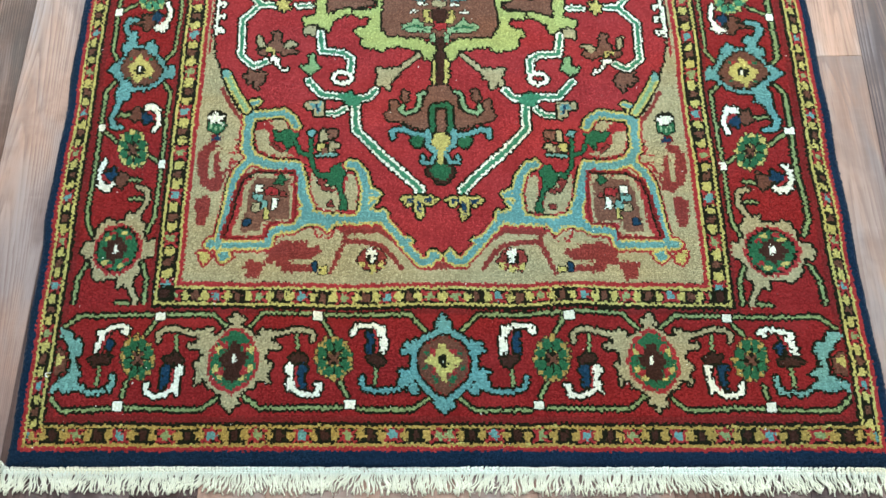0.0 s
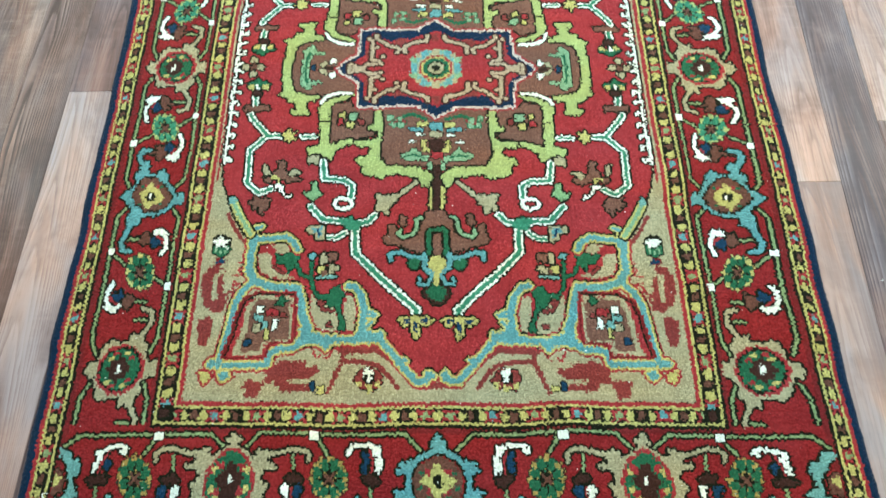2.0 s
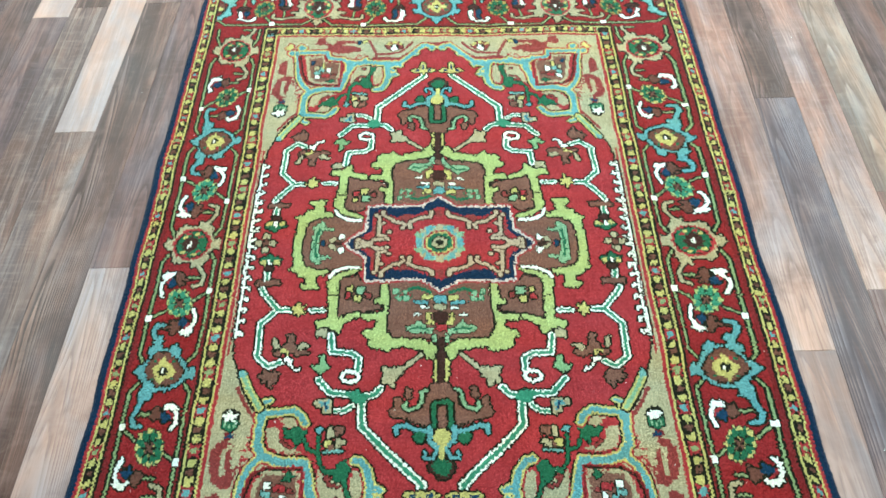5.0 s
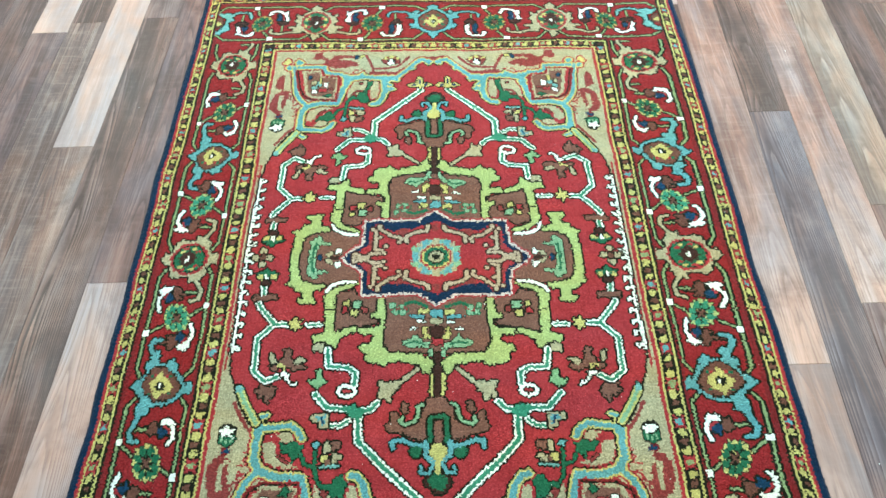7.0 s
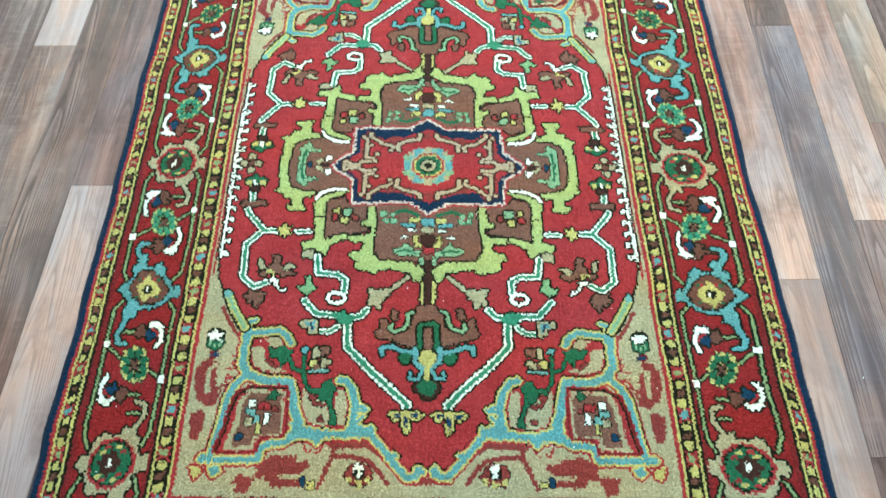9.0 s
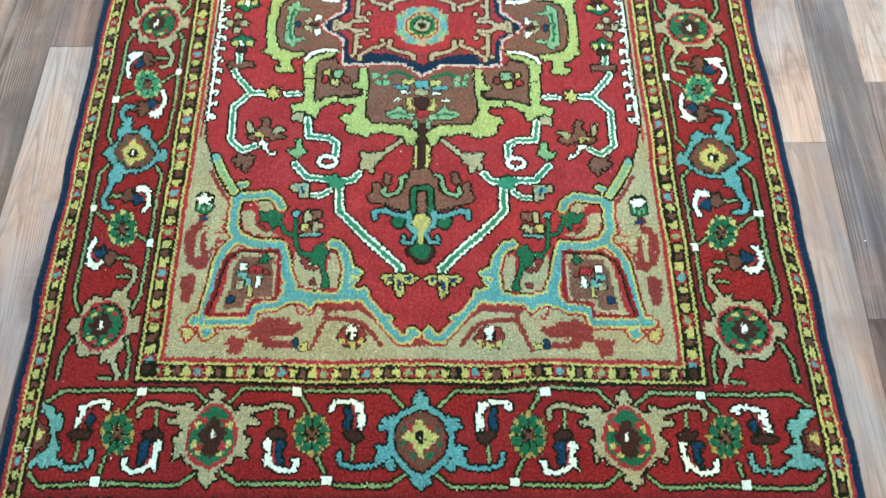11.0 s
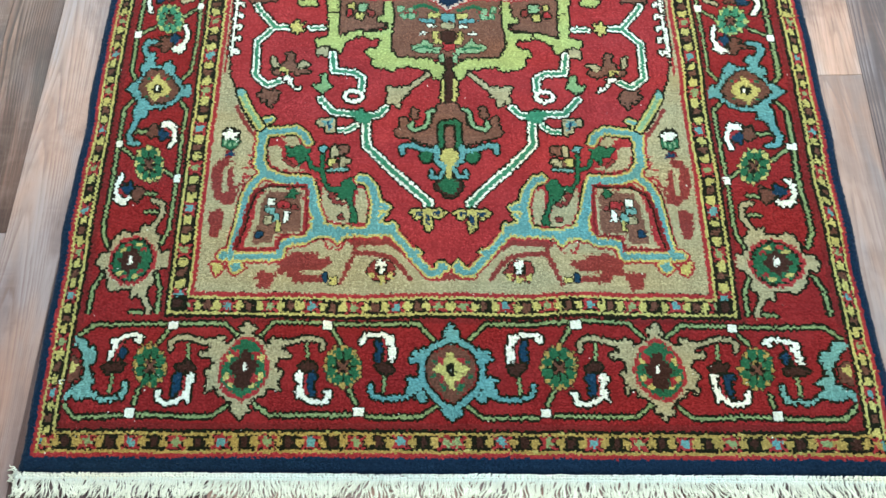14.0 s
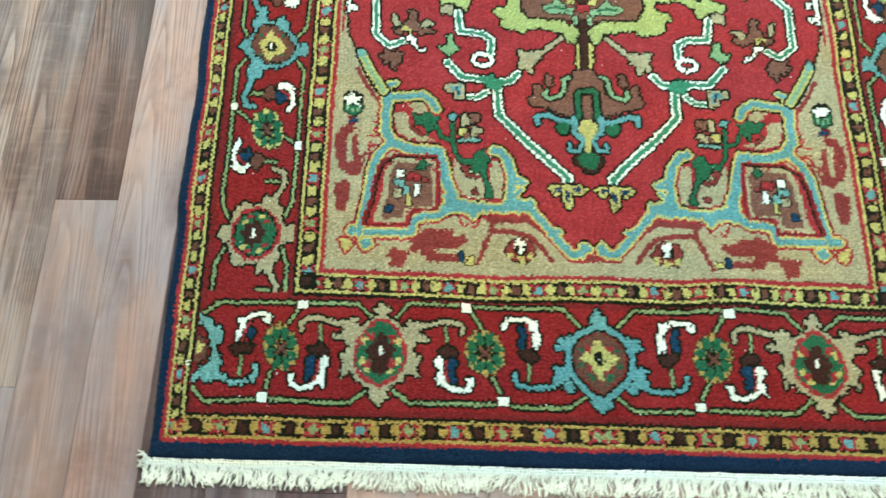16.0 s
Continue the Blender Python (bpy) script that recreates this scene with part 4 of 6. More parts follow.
def side_diamond(g):
    g.begin()
    g.fill(LTBLUE, [(44.7, 30.7), (46.2, 29.4), (46.7, 30.0), (47.7, 28.1), (48.7, 26.7), (48.7, 25.6), (49.8, 24.5), (50.8, 25.0), (50.9, 25.7), (52.5, 25.6), (52.9, 24.7), (52.5, 23.6),
                    (53.2, 22.7), (54.3, 23.4), (54.1, 24.7), (55.0, 25.8), (54.7, 26.9), (54.3, 26.9), (54.9, 28.6), (55.8, 29.3), (57.0, 30.4), (56.0, 31.0), (55.4, 31.8), (54.7, 32.2),
                    (54.3, 33.1), (54.8, 34.7), (54.6, 36.4), (53.5, 36.6), (52.4, 36.2), (52.7, 34.6), (50.2, 34.4), (48.9, 33.8), (47.3, 32.6), (46.8, 31.3), (45.6, 31.9)])
    g.line(LTBLUE, 0.85, [(54.0, 36.2), (54.5, 38.1), (55.0, 39.6), (54.6, 41.2), (53.3, 41.3)])
    g.line(LTBLUE, 0.85, [(53.2, 20.0), (54.4, 20.1), (54.8, 21.4), (54.5, 22.5), (53.8, 23.4)])
    g.fill(DARK, [(47.1, 30.5), (48.9, 27.7), (50.8, 26.2), (52.6, 25.9), (53.8, 26.9), (54.6, 28.7), (55.1, 30.3), (54.1, 31.8), (52.2, 33.6), (49.8, 33.6), (48.1, 32.6)])
    g.fill(BROWN, [(47.5, 30.5), (49.2, 28.0), (50.9, 26.5), (52.5, 26.2), (53.5, 27.1), (54.3, 28.8), (54.8, 30.3), (53.8, 31.6), (52.0, 33.3), (50.0, 33.3), (48.4, 32.4)])
    g.fill(GOLD, [(49.0, 30.6), (49.9, 28.9), (50.9, 28.4), (51.6, 27.2), (52.4, 28.5), (53.5, 30.1), (52.5, 31.7), (51.6, 33.0), (50.8, 32.1), (49.6, 31.5)])
    for dye, a, b in ((RED, 50.3, 28.3), (RED, 52.6, 28.1), (GREEN, 49.7, 28.3), (GREEN, 53.2, 28.3), (GREEN, 49.4, 31.9), (GREEN, 53.1, 31.9)):
        g.block(dye, a - 0.3, a + 0.3, b - 0.3, b + 0.3)
    g.fill(DARK, [(50.8, 29.6), (52.2, 29.5), (52.2, 30.8), (51.4, 31.4), (50.6, 30.9)])
    g.block(WHITE, 51.2, 51.6, 29.8, 30.8)
    g.finish(DARK, 0.3)


def side_rosette(g, middle, ways):
    """Leafy rosette with a forked spur on each side; ways: the halves that are woven, towards the rug's end or its middle."""
    g.begin()
    for way in ways:
        def half(*points):
            return [(u, middle + way * v) for u, v in points]
        g.fill(BEIGE, half((44.9, 0.0), (45.5, 1.4), (46.6, 1.2), (47.5, 2.6), (47.2, 4.2), (48.0, 5.0), (48.4, 6.5), (49.4, 5.8), (50.4, 6.4), (50.4, 4.8), (52.0, 4.7), (53.3, 5.2),
                           (54.4, 4.4), (54.8, 2.9), (55.2, 1.3), (56.2, 1.4), (57.0, 0.0)))
        g.line(BEIGE, 0.7, half((48.4, 6.2), (47.3, 8.2), (47.5, 10.3), (49.2, 10.9)))
        g.line(VINE, 0.45, half((48.3, 8.7), (50.2, 8.7)))
        for dye, inner, outer, tall in ((RED, 47.2, 55.1, 4.3), (DARK, 47.7, 54.6, 3.8), (GREEN, 48.0, 54.3, 3.5)):
            mid, wide = (inner + outer) / 2, (outer - inner) / 2
            g.fill(dye, half(*[(mid + wide * math.cos(k * math.pi / 8), tall * math.sin(k * math.pi / 8)) for k in range(9)]))
        for dye, u, v in ((RED, 49.6, 1.9), (GOLD, 52.9, 2.0), (GOLD, 50.4, 2.7), (RED, 52.2, 2.8)):
            g.line(dye, 0.7, half((u - 0.2, v), (u + 0.2, v)))
        g.fill(MAROON, half((49.3, 0.0), (50.1, 0.7), (50.1, 1.6), (51.0, 1.7), (51.5, 2.8), (52.0, 1.7), (52.9, 1.6), (52.9, 0.7), (53.6, 0.0)))
        g.fill(WHITE, half((51.1, 0.0), (51.3, 0.8), (51.8, 0.8), (51.9, 0.0)))
    g.finish(DARK, 0.3)


def side_hook_in(g):
    g.begin()
    g.line(BROWN, 0.5, [(53.7, 20.7), (51.8, 20.6)])
    g.fill(BROWN, [(52.0, 21.3), (51.5, 20.1), (52.4, 19.1), (50.9, 19.1), (50.2, 20.3), (50.3, 22.1), (51.1, 22.5)])
    g.fill(BLUE, [(50.5, 19.5), (49.9, 18.3), (48.8, 18.8), (48.5, 19.8), (49.3, 20.8), (50.1, 20.2)])
    g.line(RED, 0.4, [(48.5, 19.7), (49.1, 20.8)])
    g.line(WHITE, 0.65, [(48.1, 16.6), (47.5, 18.1), (47.4, 19.6), (48.2, 20.7)])
    g.fill(WHITE, [(50.2, 22.4), (49.9, 21.6), (48.8, 20.8), (47.7, 20.1), (47.8, 21.1), (47.0, 21.5), (48.0, 22.3), (49.2, 22.3)])
    g.fill(WHITE, [(48.6, 16.2), (48.0, 16.1), (47.5, 17.6), (47.9, 17.5)])
    g.finish(DARK, 0.3)


def side_hook_out(g):
    g.begin()
    g.line(VINE, 0.45, [(54.0, 39.0), (52.2, 39.0)])
    g.fill(BROWN, [(51.9, 39.3), (51.3, 37.6), (50.4, 37.8), (49.8, 39.1), (50.5, 40.4), (51.3, 40.2)])
    g.fill(BLUE, [(50.1, 39.6), (49.3, 38.8), (48.2, 39.3), (47.8, 40.2), (48.6, 40.5), (49.4, 41.0)])
    g.line(RED, 0.4, [(49.0, 38.5), (47.9, 39.2), (47.7, 40.0)])
    g.fill(WHITE, [(50.0, 38.2), (49.3, 36.9), (47.9, 37.2), (46.9, 38.0), (47.8, 38.5), (48.9, 38.1), (49.5, 38.5)])
    g.line(WHITE, 0.65, [(48.0, 37.8), (47.2, 39.2), (47.1, 40.9), (47.7, 42.0)])
    g.fill(WHITE, [(48.0, 41.8), (47.2, 41.5), (47.3, 42.5), (47.9, 42.5)])
    g.finish(DARK, 0.3)


def side_hook_middle(g):
    g.begin()
    g.line(BROWN, 0.5, [(49.3, 9.1), (51.2, 9.2)])
    g.fill(BROWN, [(51.0, 8.5), (51.5, 9.7), (50.6, 10.7), (52.1, 10.7), (52.8, 9.5), (52.7, 7.7), (51.9, 7.3)])
    g.fill(BLUE, [(52.5, 10.3), (53.1, 11.5), (54.2, 11.0), (54.5, 10.0), (53.7, 9.1), (52.9, 9.6)])
    g.line(RED, 0.4, [(54.5, 10.1), (53.9, 9.0)])
    g.line(WHITE, 0.65, [(54.9, 13.2), (55.5, 11.7), (55.6, 10.2), (54.8, 9.1)])
    g.fill(WHITE, [(52.8, 7.4), (53.1, 8.2), (54.2, 9.0), (55.3, 9.7), (55.2, 8.7), (56.0, 8.3), (55.0, 7.5), (53.8, 7.5)])
    g.fill(WHITE, [(54.4, 13.6), (55.0, 13.7), (55.5, 12.2), (55.1, 12.3)])
    g.finish(DARK, 0.3)


def side_hook_end(g):
    g.begin()
    g.line(VINE, 0.45, [(48.8, 51.0), (50.6, 51.0)])
    g.fill(BROWN, [(50.9, 50.7), (51.5, 52.4), (52.4, 52.2), (53.0, 50.9), (52.3, 49.6), (51.5, 49.8)])
    g.fill(BLUE, [(52.7, 50.4), (53.5, 51.2), (54.6, 50.7), (55.0, 49.8), (54.2, 49.5), (53.4, 49.0)])
    g.line(RED, 0.4, [(53.8, 51.5), (54.9, 50.8), (55.1, 50.0)])
    g.fill(WHITE, [(52.8, 51.8), (53.5, 53.1), (54.9, 52.8), (55.9, 52.0), (55.0, 51.5), (53.9, 51.9), (53.3, 51.5)])
    g.line(WHITE, 0.65, [(54.8, 52.2), (55.6, 50.8), (55.7, 49.1), (55.1, 48.0)])
    g.fill(WHITE, [(54.8, 48.2), (55.6, 48.5), (55.5, 47.5), (54.9, 47.5)])
    g.finish(DARK, 0.3)


def end_diamond(g):
    g.begin()
    g.line(LTBLUE, 0.8, [(-0.1, 75.8), (1.4, 76.6), (2.9, 77.3), (4.1, 78.8), (4.6, 80.8), (4.5, 82.5), (3.6, 84.2), (2.3, 85.5), (1.0, 86.6), (-0.1, 87.4)])
    g.fill(LTBLUE, [(-0.2, 73.2), (0.5, 74.1), (0.4, 74.7), (1.2, 74.9), (1.4, 75.5), (0.8, 75.9), (1.1, 76.5), (-0.2, 76.8)])
    g.fill(LTBLUE, [(4.1, 78.5), (4.0, 77.5), (4.5, 77.6), (4.7, 78.4), (5.6, 77.8), (6.0, 78.5), (5.5, 78.9), (6.3, 79.1), (6.1, 79.8), (5.3, 79.7), (4.5, 80.3)])
    g.fill(LTBLUE, [(4.6, 81.4), (5.2, 82.2), (6.4, 82.3), (7.3, 82.7), (6.2, 83.0), (6.5, 83.7), (6.9, 84.6), (6.1, 85.1), (5.1, 84.7), (4.1, 83.7)])
    g.fill(LTBLUE, [(5.2, 85.0), (5.4, 85.4), (4.8, 86.0), (4.0, 86.0), (3.7, 85.3), (4.3, 84.9), (4.0, 84.3), (4.7, 84.3)])
    g.line(LTBLUE, 0.6, [(6.3, 84.9), (7.2, 85.3), (8.7, 85.4), (10.2, 85.4), (11.6, 85.1), (12.2, 84.2), (12.1, 83.3)])
    g.fill(LTBLUE, [(-0.2, 86.6), (1.0, 86.6), (1.5, 87.4), (1.4, 88.2), (0.5, 88.4), (-0.2, 89.1)])
    g.finish(DARK, 0.25)
    g.begin()
    g.fill(BROWN, [(-0.2, 77.0), (1.4, 77.5), (2.6, 78.3), (3.4, 79.5), (3.8, 80.8), (3.6, 82.2), (3.0, 83.6), (1.9, 84.7), (0.8, 85.6), (-0.2, 86.3)])
    g.begin()
    g.area(RED, 1.0, 2.0, 79.0, 79.9)
    g.area(RED, 0.8, 1.8, 82.0, 82.9)
    g.area(GREEN, 2.1, 2.9, 79.4, 80.0)
    g.area(GREEN, 2.4, 3.1, 81.6, 82.2)
    g.area(GREEN, 1.1, 1.9, 83.1, 83.7)
    g.area(GREEN, 0.7, 1.4, 83.7, 84.3)
    g.fill(GOLD, [(-0.1, 78.1), (0.6, 78.4), (0.7, 79.2), (1.2, 79.4), (1.4, 80.2), (2.0, 80.2), (2.9, 80.9), (2.0, 81.7), (1.4, 81.7), (1.2, 82.7), (0.7, 82.8), (0.3, 83.8), (-0.0, 84.1)])
    g.fill(DARK, [(-0.1, 79.5), (0.5, 80.1), (0.7, 81.4), (-0.1, 82.2)])
    g.fill(WHITE, [(-0.1, 80.3), (0.2, 80.6), (0.2, 81.3), (-0.1, 81.5)])
    g.finish()


def end_rosette(g):
    g.begin()
    g.fill(BEIGE, [(31.4, 73.4), (31.2, 73.6), (30.7, 74.1), (30.9, 74.6), (30.1, 74.5), (30.3, 75.1), (31.0, 75.6), (30.2, 76.1), (29.2, 76.7), (28.1, 77.4), (27.6, 76.9), (27.9, 76.2), (26.9, 76.1), (26.2, 76.7), (25.6, 77.2), (25.8, 78.0), (24.9, 78.4), (24.2, 78.4), (24.3, 79.1), (25.3, 79.1), (26.3, 79.3), (26.7, 80.3), (31.4, 80.3)])
    g.fill(BEIGE, [(31.4, 73.4), (31.6, 73.6), (32.0, 74.1), (31.9, 74.6), (32.7, 74.5), (32.5, 75.1), (31.8, 75.6), (32.6, 76.1), (33.6, 76.7), (34.7, 77.4), (35.2, 76.9), (34.9, 76.2), (35.9, 76.1), (36.6, 76.8), (37.2, 77.2), (37.0, 78.0), (37.8, 78.5), (38.6, 78.4), (38.5, 79.1), (37.4, 79.2), (36.5, 79.3), (36.1, 80.3), (31.4, 80.3)])
    g.fill(BEIGE, [(31.4, 80.1), (26.7, 80.1), (26.3, 81.2), (25.4, 81.5), (26.0, 82.5), (26.4, 83.3), (25.8, 84.0), (26.1, 84.7), (26.7, 83.8), (27.8, 84.1), (27.9, 84.9), (28.8, 85.3), (29.5, 85.7), (30.1, 86.1), (30.3, 86.7), (29.9, 87.4), (30.8, 87.8), (31.4, 88.9)])
    g.fill(BEIGE, [(31.4, 80.1), (36.1, 80.1), (36.5, 81.2), (37.3, 81.6), (36.7, 82.5), (36.4, 83.3), (36.9, 84.0), (36.7, 84.7), (36.0, 83.8), (35.0, 84.1), (34.8, 84.9), (34.0, 85.3), (33.3, 85.8), (32.6, 86.2), (32.5, 86.7), (32.8, 87.5), (31.9, 87.9), (31.4, 88.9)])
    g.line(BEIGE, 0.62, [(26.6, 76.6), (25.1, 76.7), (23.6, 76.3), (22.1, 75.9), (20.4, 76.1), (19.5, 76.7), (19.7, 77.8)])
    g.line(BEIGE, 0.62, [(36.2, 76.7), (37.7, 76.8), (39.2, 76.4), (40.7, 75.9), (42.4, 76.2), (43.3, 76.8), (43.1, 77.9)])
    g.finish(DARK, 0.3)
    g.begin()
    g.fill(RED, [(31.4, 76.0), (30.2, 76.4), (28.7, 77.7), (27.8, 79.5), (27.4, 81.0), (27.7, 82.9), (28.5, 84.3), (29.9, 85.4), (31.4, 86.0), (31.4, 86.0), (32.9, 85.5), (34.3, 84.4), (35.1, 83.0), (35.3, 81.1), (35.0, 79.5), (34.0, 77.8), (32.6, 76.4), (31.4, 76.0)])
    g.fill(GREEN, [(31.4, 76.4), (30.5, 76.9), (29.1, 78.2), (28.6, 79.1), (28.5, 80.1), (27.9, 81.4), (28.2, 82.9), (28.9, 83.8), (30.0, 84.6), (31.4, 85.5), (31.4, 85.5), (32.8, 84.7), (33.8, 83.8), (34.6, 83.0), (34.9, 81.4), (34.3, 80.1), (34.2, 79.1), (33.6, 78.2), (32.3, 76.9), (31.4, 76.4)])
    g.area(RED, 29.1, 30.2, 78.5, 79.6)
    g.area(RED, 32.6, 33.6, 78.5, 79.6)
    g.area(RED, 28.9, 30.1, 82.1, 83.2)
    g.area(RED, 32.8, 33.9, 82.1, 83.2)
    g.area(GOLD, 28.6, 29.3, 79.0, 80.0)
    g.area(GOLD, 33.5, 34.2, 79.0, 80.0)
    g.area(GOLD, 28.5, 29.2, 81.8, 82.8)
    g.area(GOLD, 33.6, 34.3, 81.8, 82.8)
    g.area(GOLD, 29.4, 30.3, 83.2, 83.8)
    g.area(GOLD, 32.4, 33.4, 83.3, 83.9)
    g.fill(MAROON, [(31.4, 78.2), (30.6, 78.5), (30.5, 79.6), (29.8, 79.9), (29.1, 80.8), (29.7, 81.8), (30.1, 82.2), (30.1, 83.5), (31.4, 84.2), (31.4, 84.2), (32.7, 83.6), (32.6, 82.2), (33.1, 81.8), (33.6, 80.9), (32.9, 80.0), (32.2, 79.5), (32.1, 78.5), (31.4, 78.2)])
    g.fill(WHITE, [(31.5, 80.1), (31.1, 80.3), (30.9, 81.1), (31.2, 81.6), (31.5, 81.1)])
    g.finish()


def end_flower_inner(g):
    g.begin()
    g.fill(OCHRE, [(13.2, 80.5), (13.7, 81.2), (13.5, 81.9), (14.1, 82.2), (14.0, 83.1), (14.7, 83.1), (15.0, 83.8), (15.6, 83.5), (16.1, 84.2), (16.6, 83.6), (17.2, 83.8), (17.5, 83.2), (18.3, 83.2), (18.3, 82.3), (18.9, 81.9), (18.7, 81.2), (19.3, 80.6), (18.9, 80.0), (19.1, 79.2), (18.5, 78.9), (18.6, 78.0), (17.9, 77.9), (17.6, 77.3), (16.9, 77.5), (16.4, 76.8), (15.9, 77.4), (15.3, 77.2), (15.0, 77.9), (14.2, 77.9), (14.2, 78.8), (13.6, 79.2), (13.8, 79.9)])
    g.fill(GREEN, [(15.6, 81.2), (14.8, 82.3), (13.8, 82.3), (13.7, 81.2), (14.6, 80.4)])
    g.fill(GREEN, [(16.2, 81.5), (16.2, 83.0), (15.5, 83.7), (14.7, 83.1), (14.9, 81.9)])
    g.fill(GREEN, [(16.8, 81.2), (17.7, 82.3), (17.6, 83.4), (16.6, 83.6), (16.0, 82.6)])
    g.fill(GREEN, [(17.1, 80.6), (18.3, 80.5), (18.9, 81.4), (18.3, 82.3), (17.3, 82.2)])
    g.fill(GREEN, [(16.9, 79.9), (17.8, 78.8), (18.7, 78.8), (18.8, 79.9), (18.0, 80.8)])
    g.fill(GREEN, [(16.3, 79.5), (16.4, 78.0), (17.1, 77.3), (17.8, 77.9), (17.6, 79.3)])
    g.fill(GREEN, [(15.7, 79.8), (14.9, 78.8), (15.0, 77.6), (15.9, 77.4), (16.5, 78.4)])
    g.fill(GREEN, [(15.4, 80.5), (14.2, 80.6), (13.6, 79.7), (14.2, 78.8), (15.2, 78.9)])
    g.line(DARK, 0.28, [(16.3, 80.5), (14.4, 80.5)])
    g.line(DARK, 0.28, [(16.3, 80.5), (14.9, 82.1)])
    g.line(DARK, 0.28, [(16.3, 80.5), (16.2, 82.8)])
    g.line(DARK, 0.28, [(16.3, 80.5), (17.5, 82.2)])
    g.line(DARK, 0.28, [(16.3, 80.5), (18.2, 80.6)])
    g.line(DARK, 0.28, [(16.3, 80.5), (17.7, 79.0)])
    g.line(DARK, 0.28, [(16.3, 80.5), (16.4, 78.2)])
    g.line(DARK, 0.28, [(16.3, 80.5), (15.0, 78.9)])
    g.fill(DARK, [(15.5, 80.5), (15.1, 81.1), (15.7, 81.1), (15.7, 81.9), (16.2, 81.4), (16.7, 81.9), (16.7, 81.1), (17.4, 81.2), (17.0, 80.6), (17.5, 80.0), (16.8, 80.0), (16.8, 79.2), (16.3, 79.6), (15.8, 79.1), (15.8, 79.9), (15.1, 79.9)])
    g.line(BROWN, 0.45, [(17.0, 79.9), (15.6, 81.3)])
    g.line(BROWN, 0.45, [(15.6, 79.8), (16.9, 81.2)])
    g.finish(MAROON, 0.1)


def end_flower_outer(g):
    g.begin()
    g.fill(OCHRE, [(43.1, 80.7), (43.4, 81.3), (43.2, 82.0), (43.7, 82.4), (43.5, 83.3), (44.2, 83.3), (44.4, 83.9), (45.0, 83.8), (45.3, 84.4), (45.9, 83.8), (46.4, 84.0), (46.8, 83.3), (47.4, 83.3), (47.6, 82.5), (48.1, 82.1), (48.0, 81.3), (48.6, 80.7), (48.3, 80.1), (48.5, 79.3), (48.0, 79.0), (48.2, 78.1), (47.6, 78.1), (47.4, 77.4), (46.8, 77.7), (46.4, 77.0), (45.8, 77.6), (45.3, 77.4), (44.9, 78.2), (44.3, 78.1), (44.1, 79.0), (43.6, 79.4), (43.7, 80.2)])
    g.fill(GREEN, [(45.2, 81.5), (44.3, 82.5), (43.5, 82.4), (43.5, 81.3), (44.3, 80.6)])
    g.fill(GREEN, [(45.7, 81.7), (45.5, 83.2), (44.8, 84.0), (44.2, 83.3), (44.5, 82.1)])
    g.fill(GREEN, [(46.3, 81.5), (46.9, 82.5), (46.7, 83.6), (45.9, 83.8), (45.4, 82.8)])
    g.fill(GREEN, [(46.6, 80.8), (47.7, 80.7), (48.2, 81.5), (47.6, 82.5), (46.6, 82.3)])
    g.fill(GREEN, [(46.5, 80.0), (47.4, 78.9), (48.3, 79.0), (48.3, 80.1), (47.4, 80.9)])
    g.fill(GREEN, [(46.0, 79.8), (46.2, 78.2), (46.9, 77.4), (47.5, 78.1), (47.2, 79.4)])
    g.fill(GREEN, [(45.4, 80.0), (44.7, 79.0), (44.9, 77.9), (45.8, 77.6), (46.3, 78.7)])
    g.fill(GREEN, [(45.1, 80.7), (44.0, 80.8), (43.5, 79.9), (44.1, 79.0), (45.1, 79.2)])
    g.line(DARK, 0.28, [(45.9, 80.8), (44.1, 80.8)])
    g.line(DARK, 0.28, [(45.9, 80.8), (44.4, 82.4)])
    g.line(DARK, 0.28, [(45.9, 80.8), (45.5, 83.0)])
    g.line(DARK, 0.28, [(45.9, 80.8), (46.8, 82.4)])
    g.line(DARK, 0.28, [(45.9, 80.8), (47.6, 80.7)])
    g.line(DARK, 0.28, [(45.9, 80.8), (47.3, 79.1)])
    g.line(DARK, 0.28, [(45.9, 80.8), (46.2, 78.4)])
    g.line(DARK, 0.28, [(45.9, 80.8), (44.9, 79.1)])
    g.fill(DARK, [(45.2, 80.8), (44.7, 81.4), (45.3, 81.4), (45.2, 82.2), (45.7, 81.6), (46.1, 82.2), (46.2, 81.4), (46.8, 81.3), (46.5, 80.7), (47.0, 80.1), (46.4, 80.1), (46.5, 79.3), (46.0, 79.9), (45.6, 79.3), (45.5, 80.1), (44.9, 80.2)])
    g.line(BROWN, 0.45, [(46.6, 80.0), (45.1, 81.5)])
    g.line(BROWN, 0.45, [(45.3, 80.0), (46.4, 81.5)])
    g.finish(MAROON, 0.1)


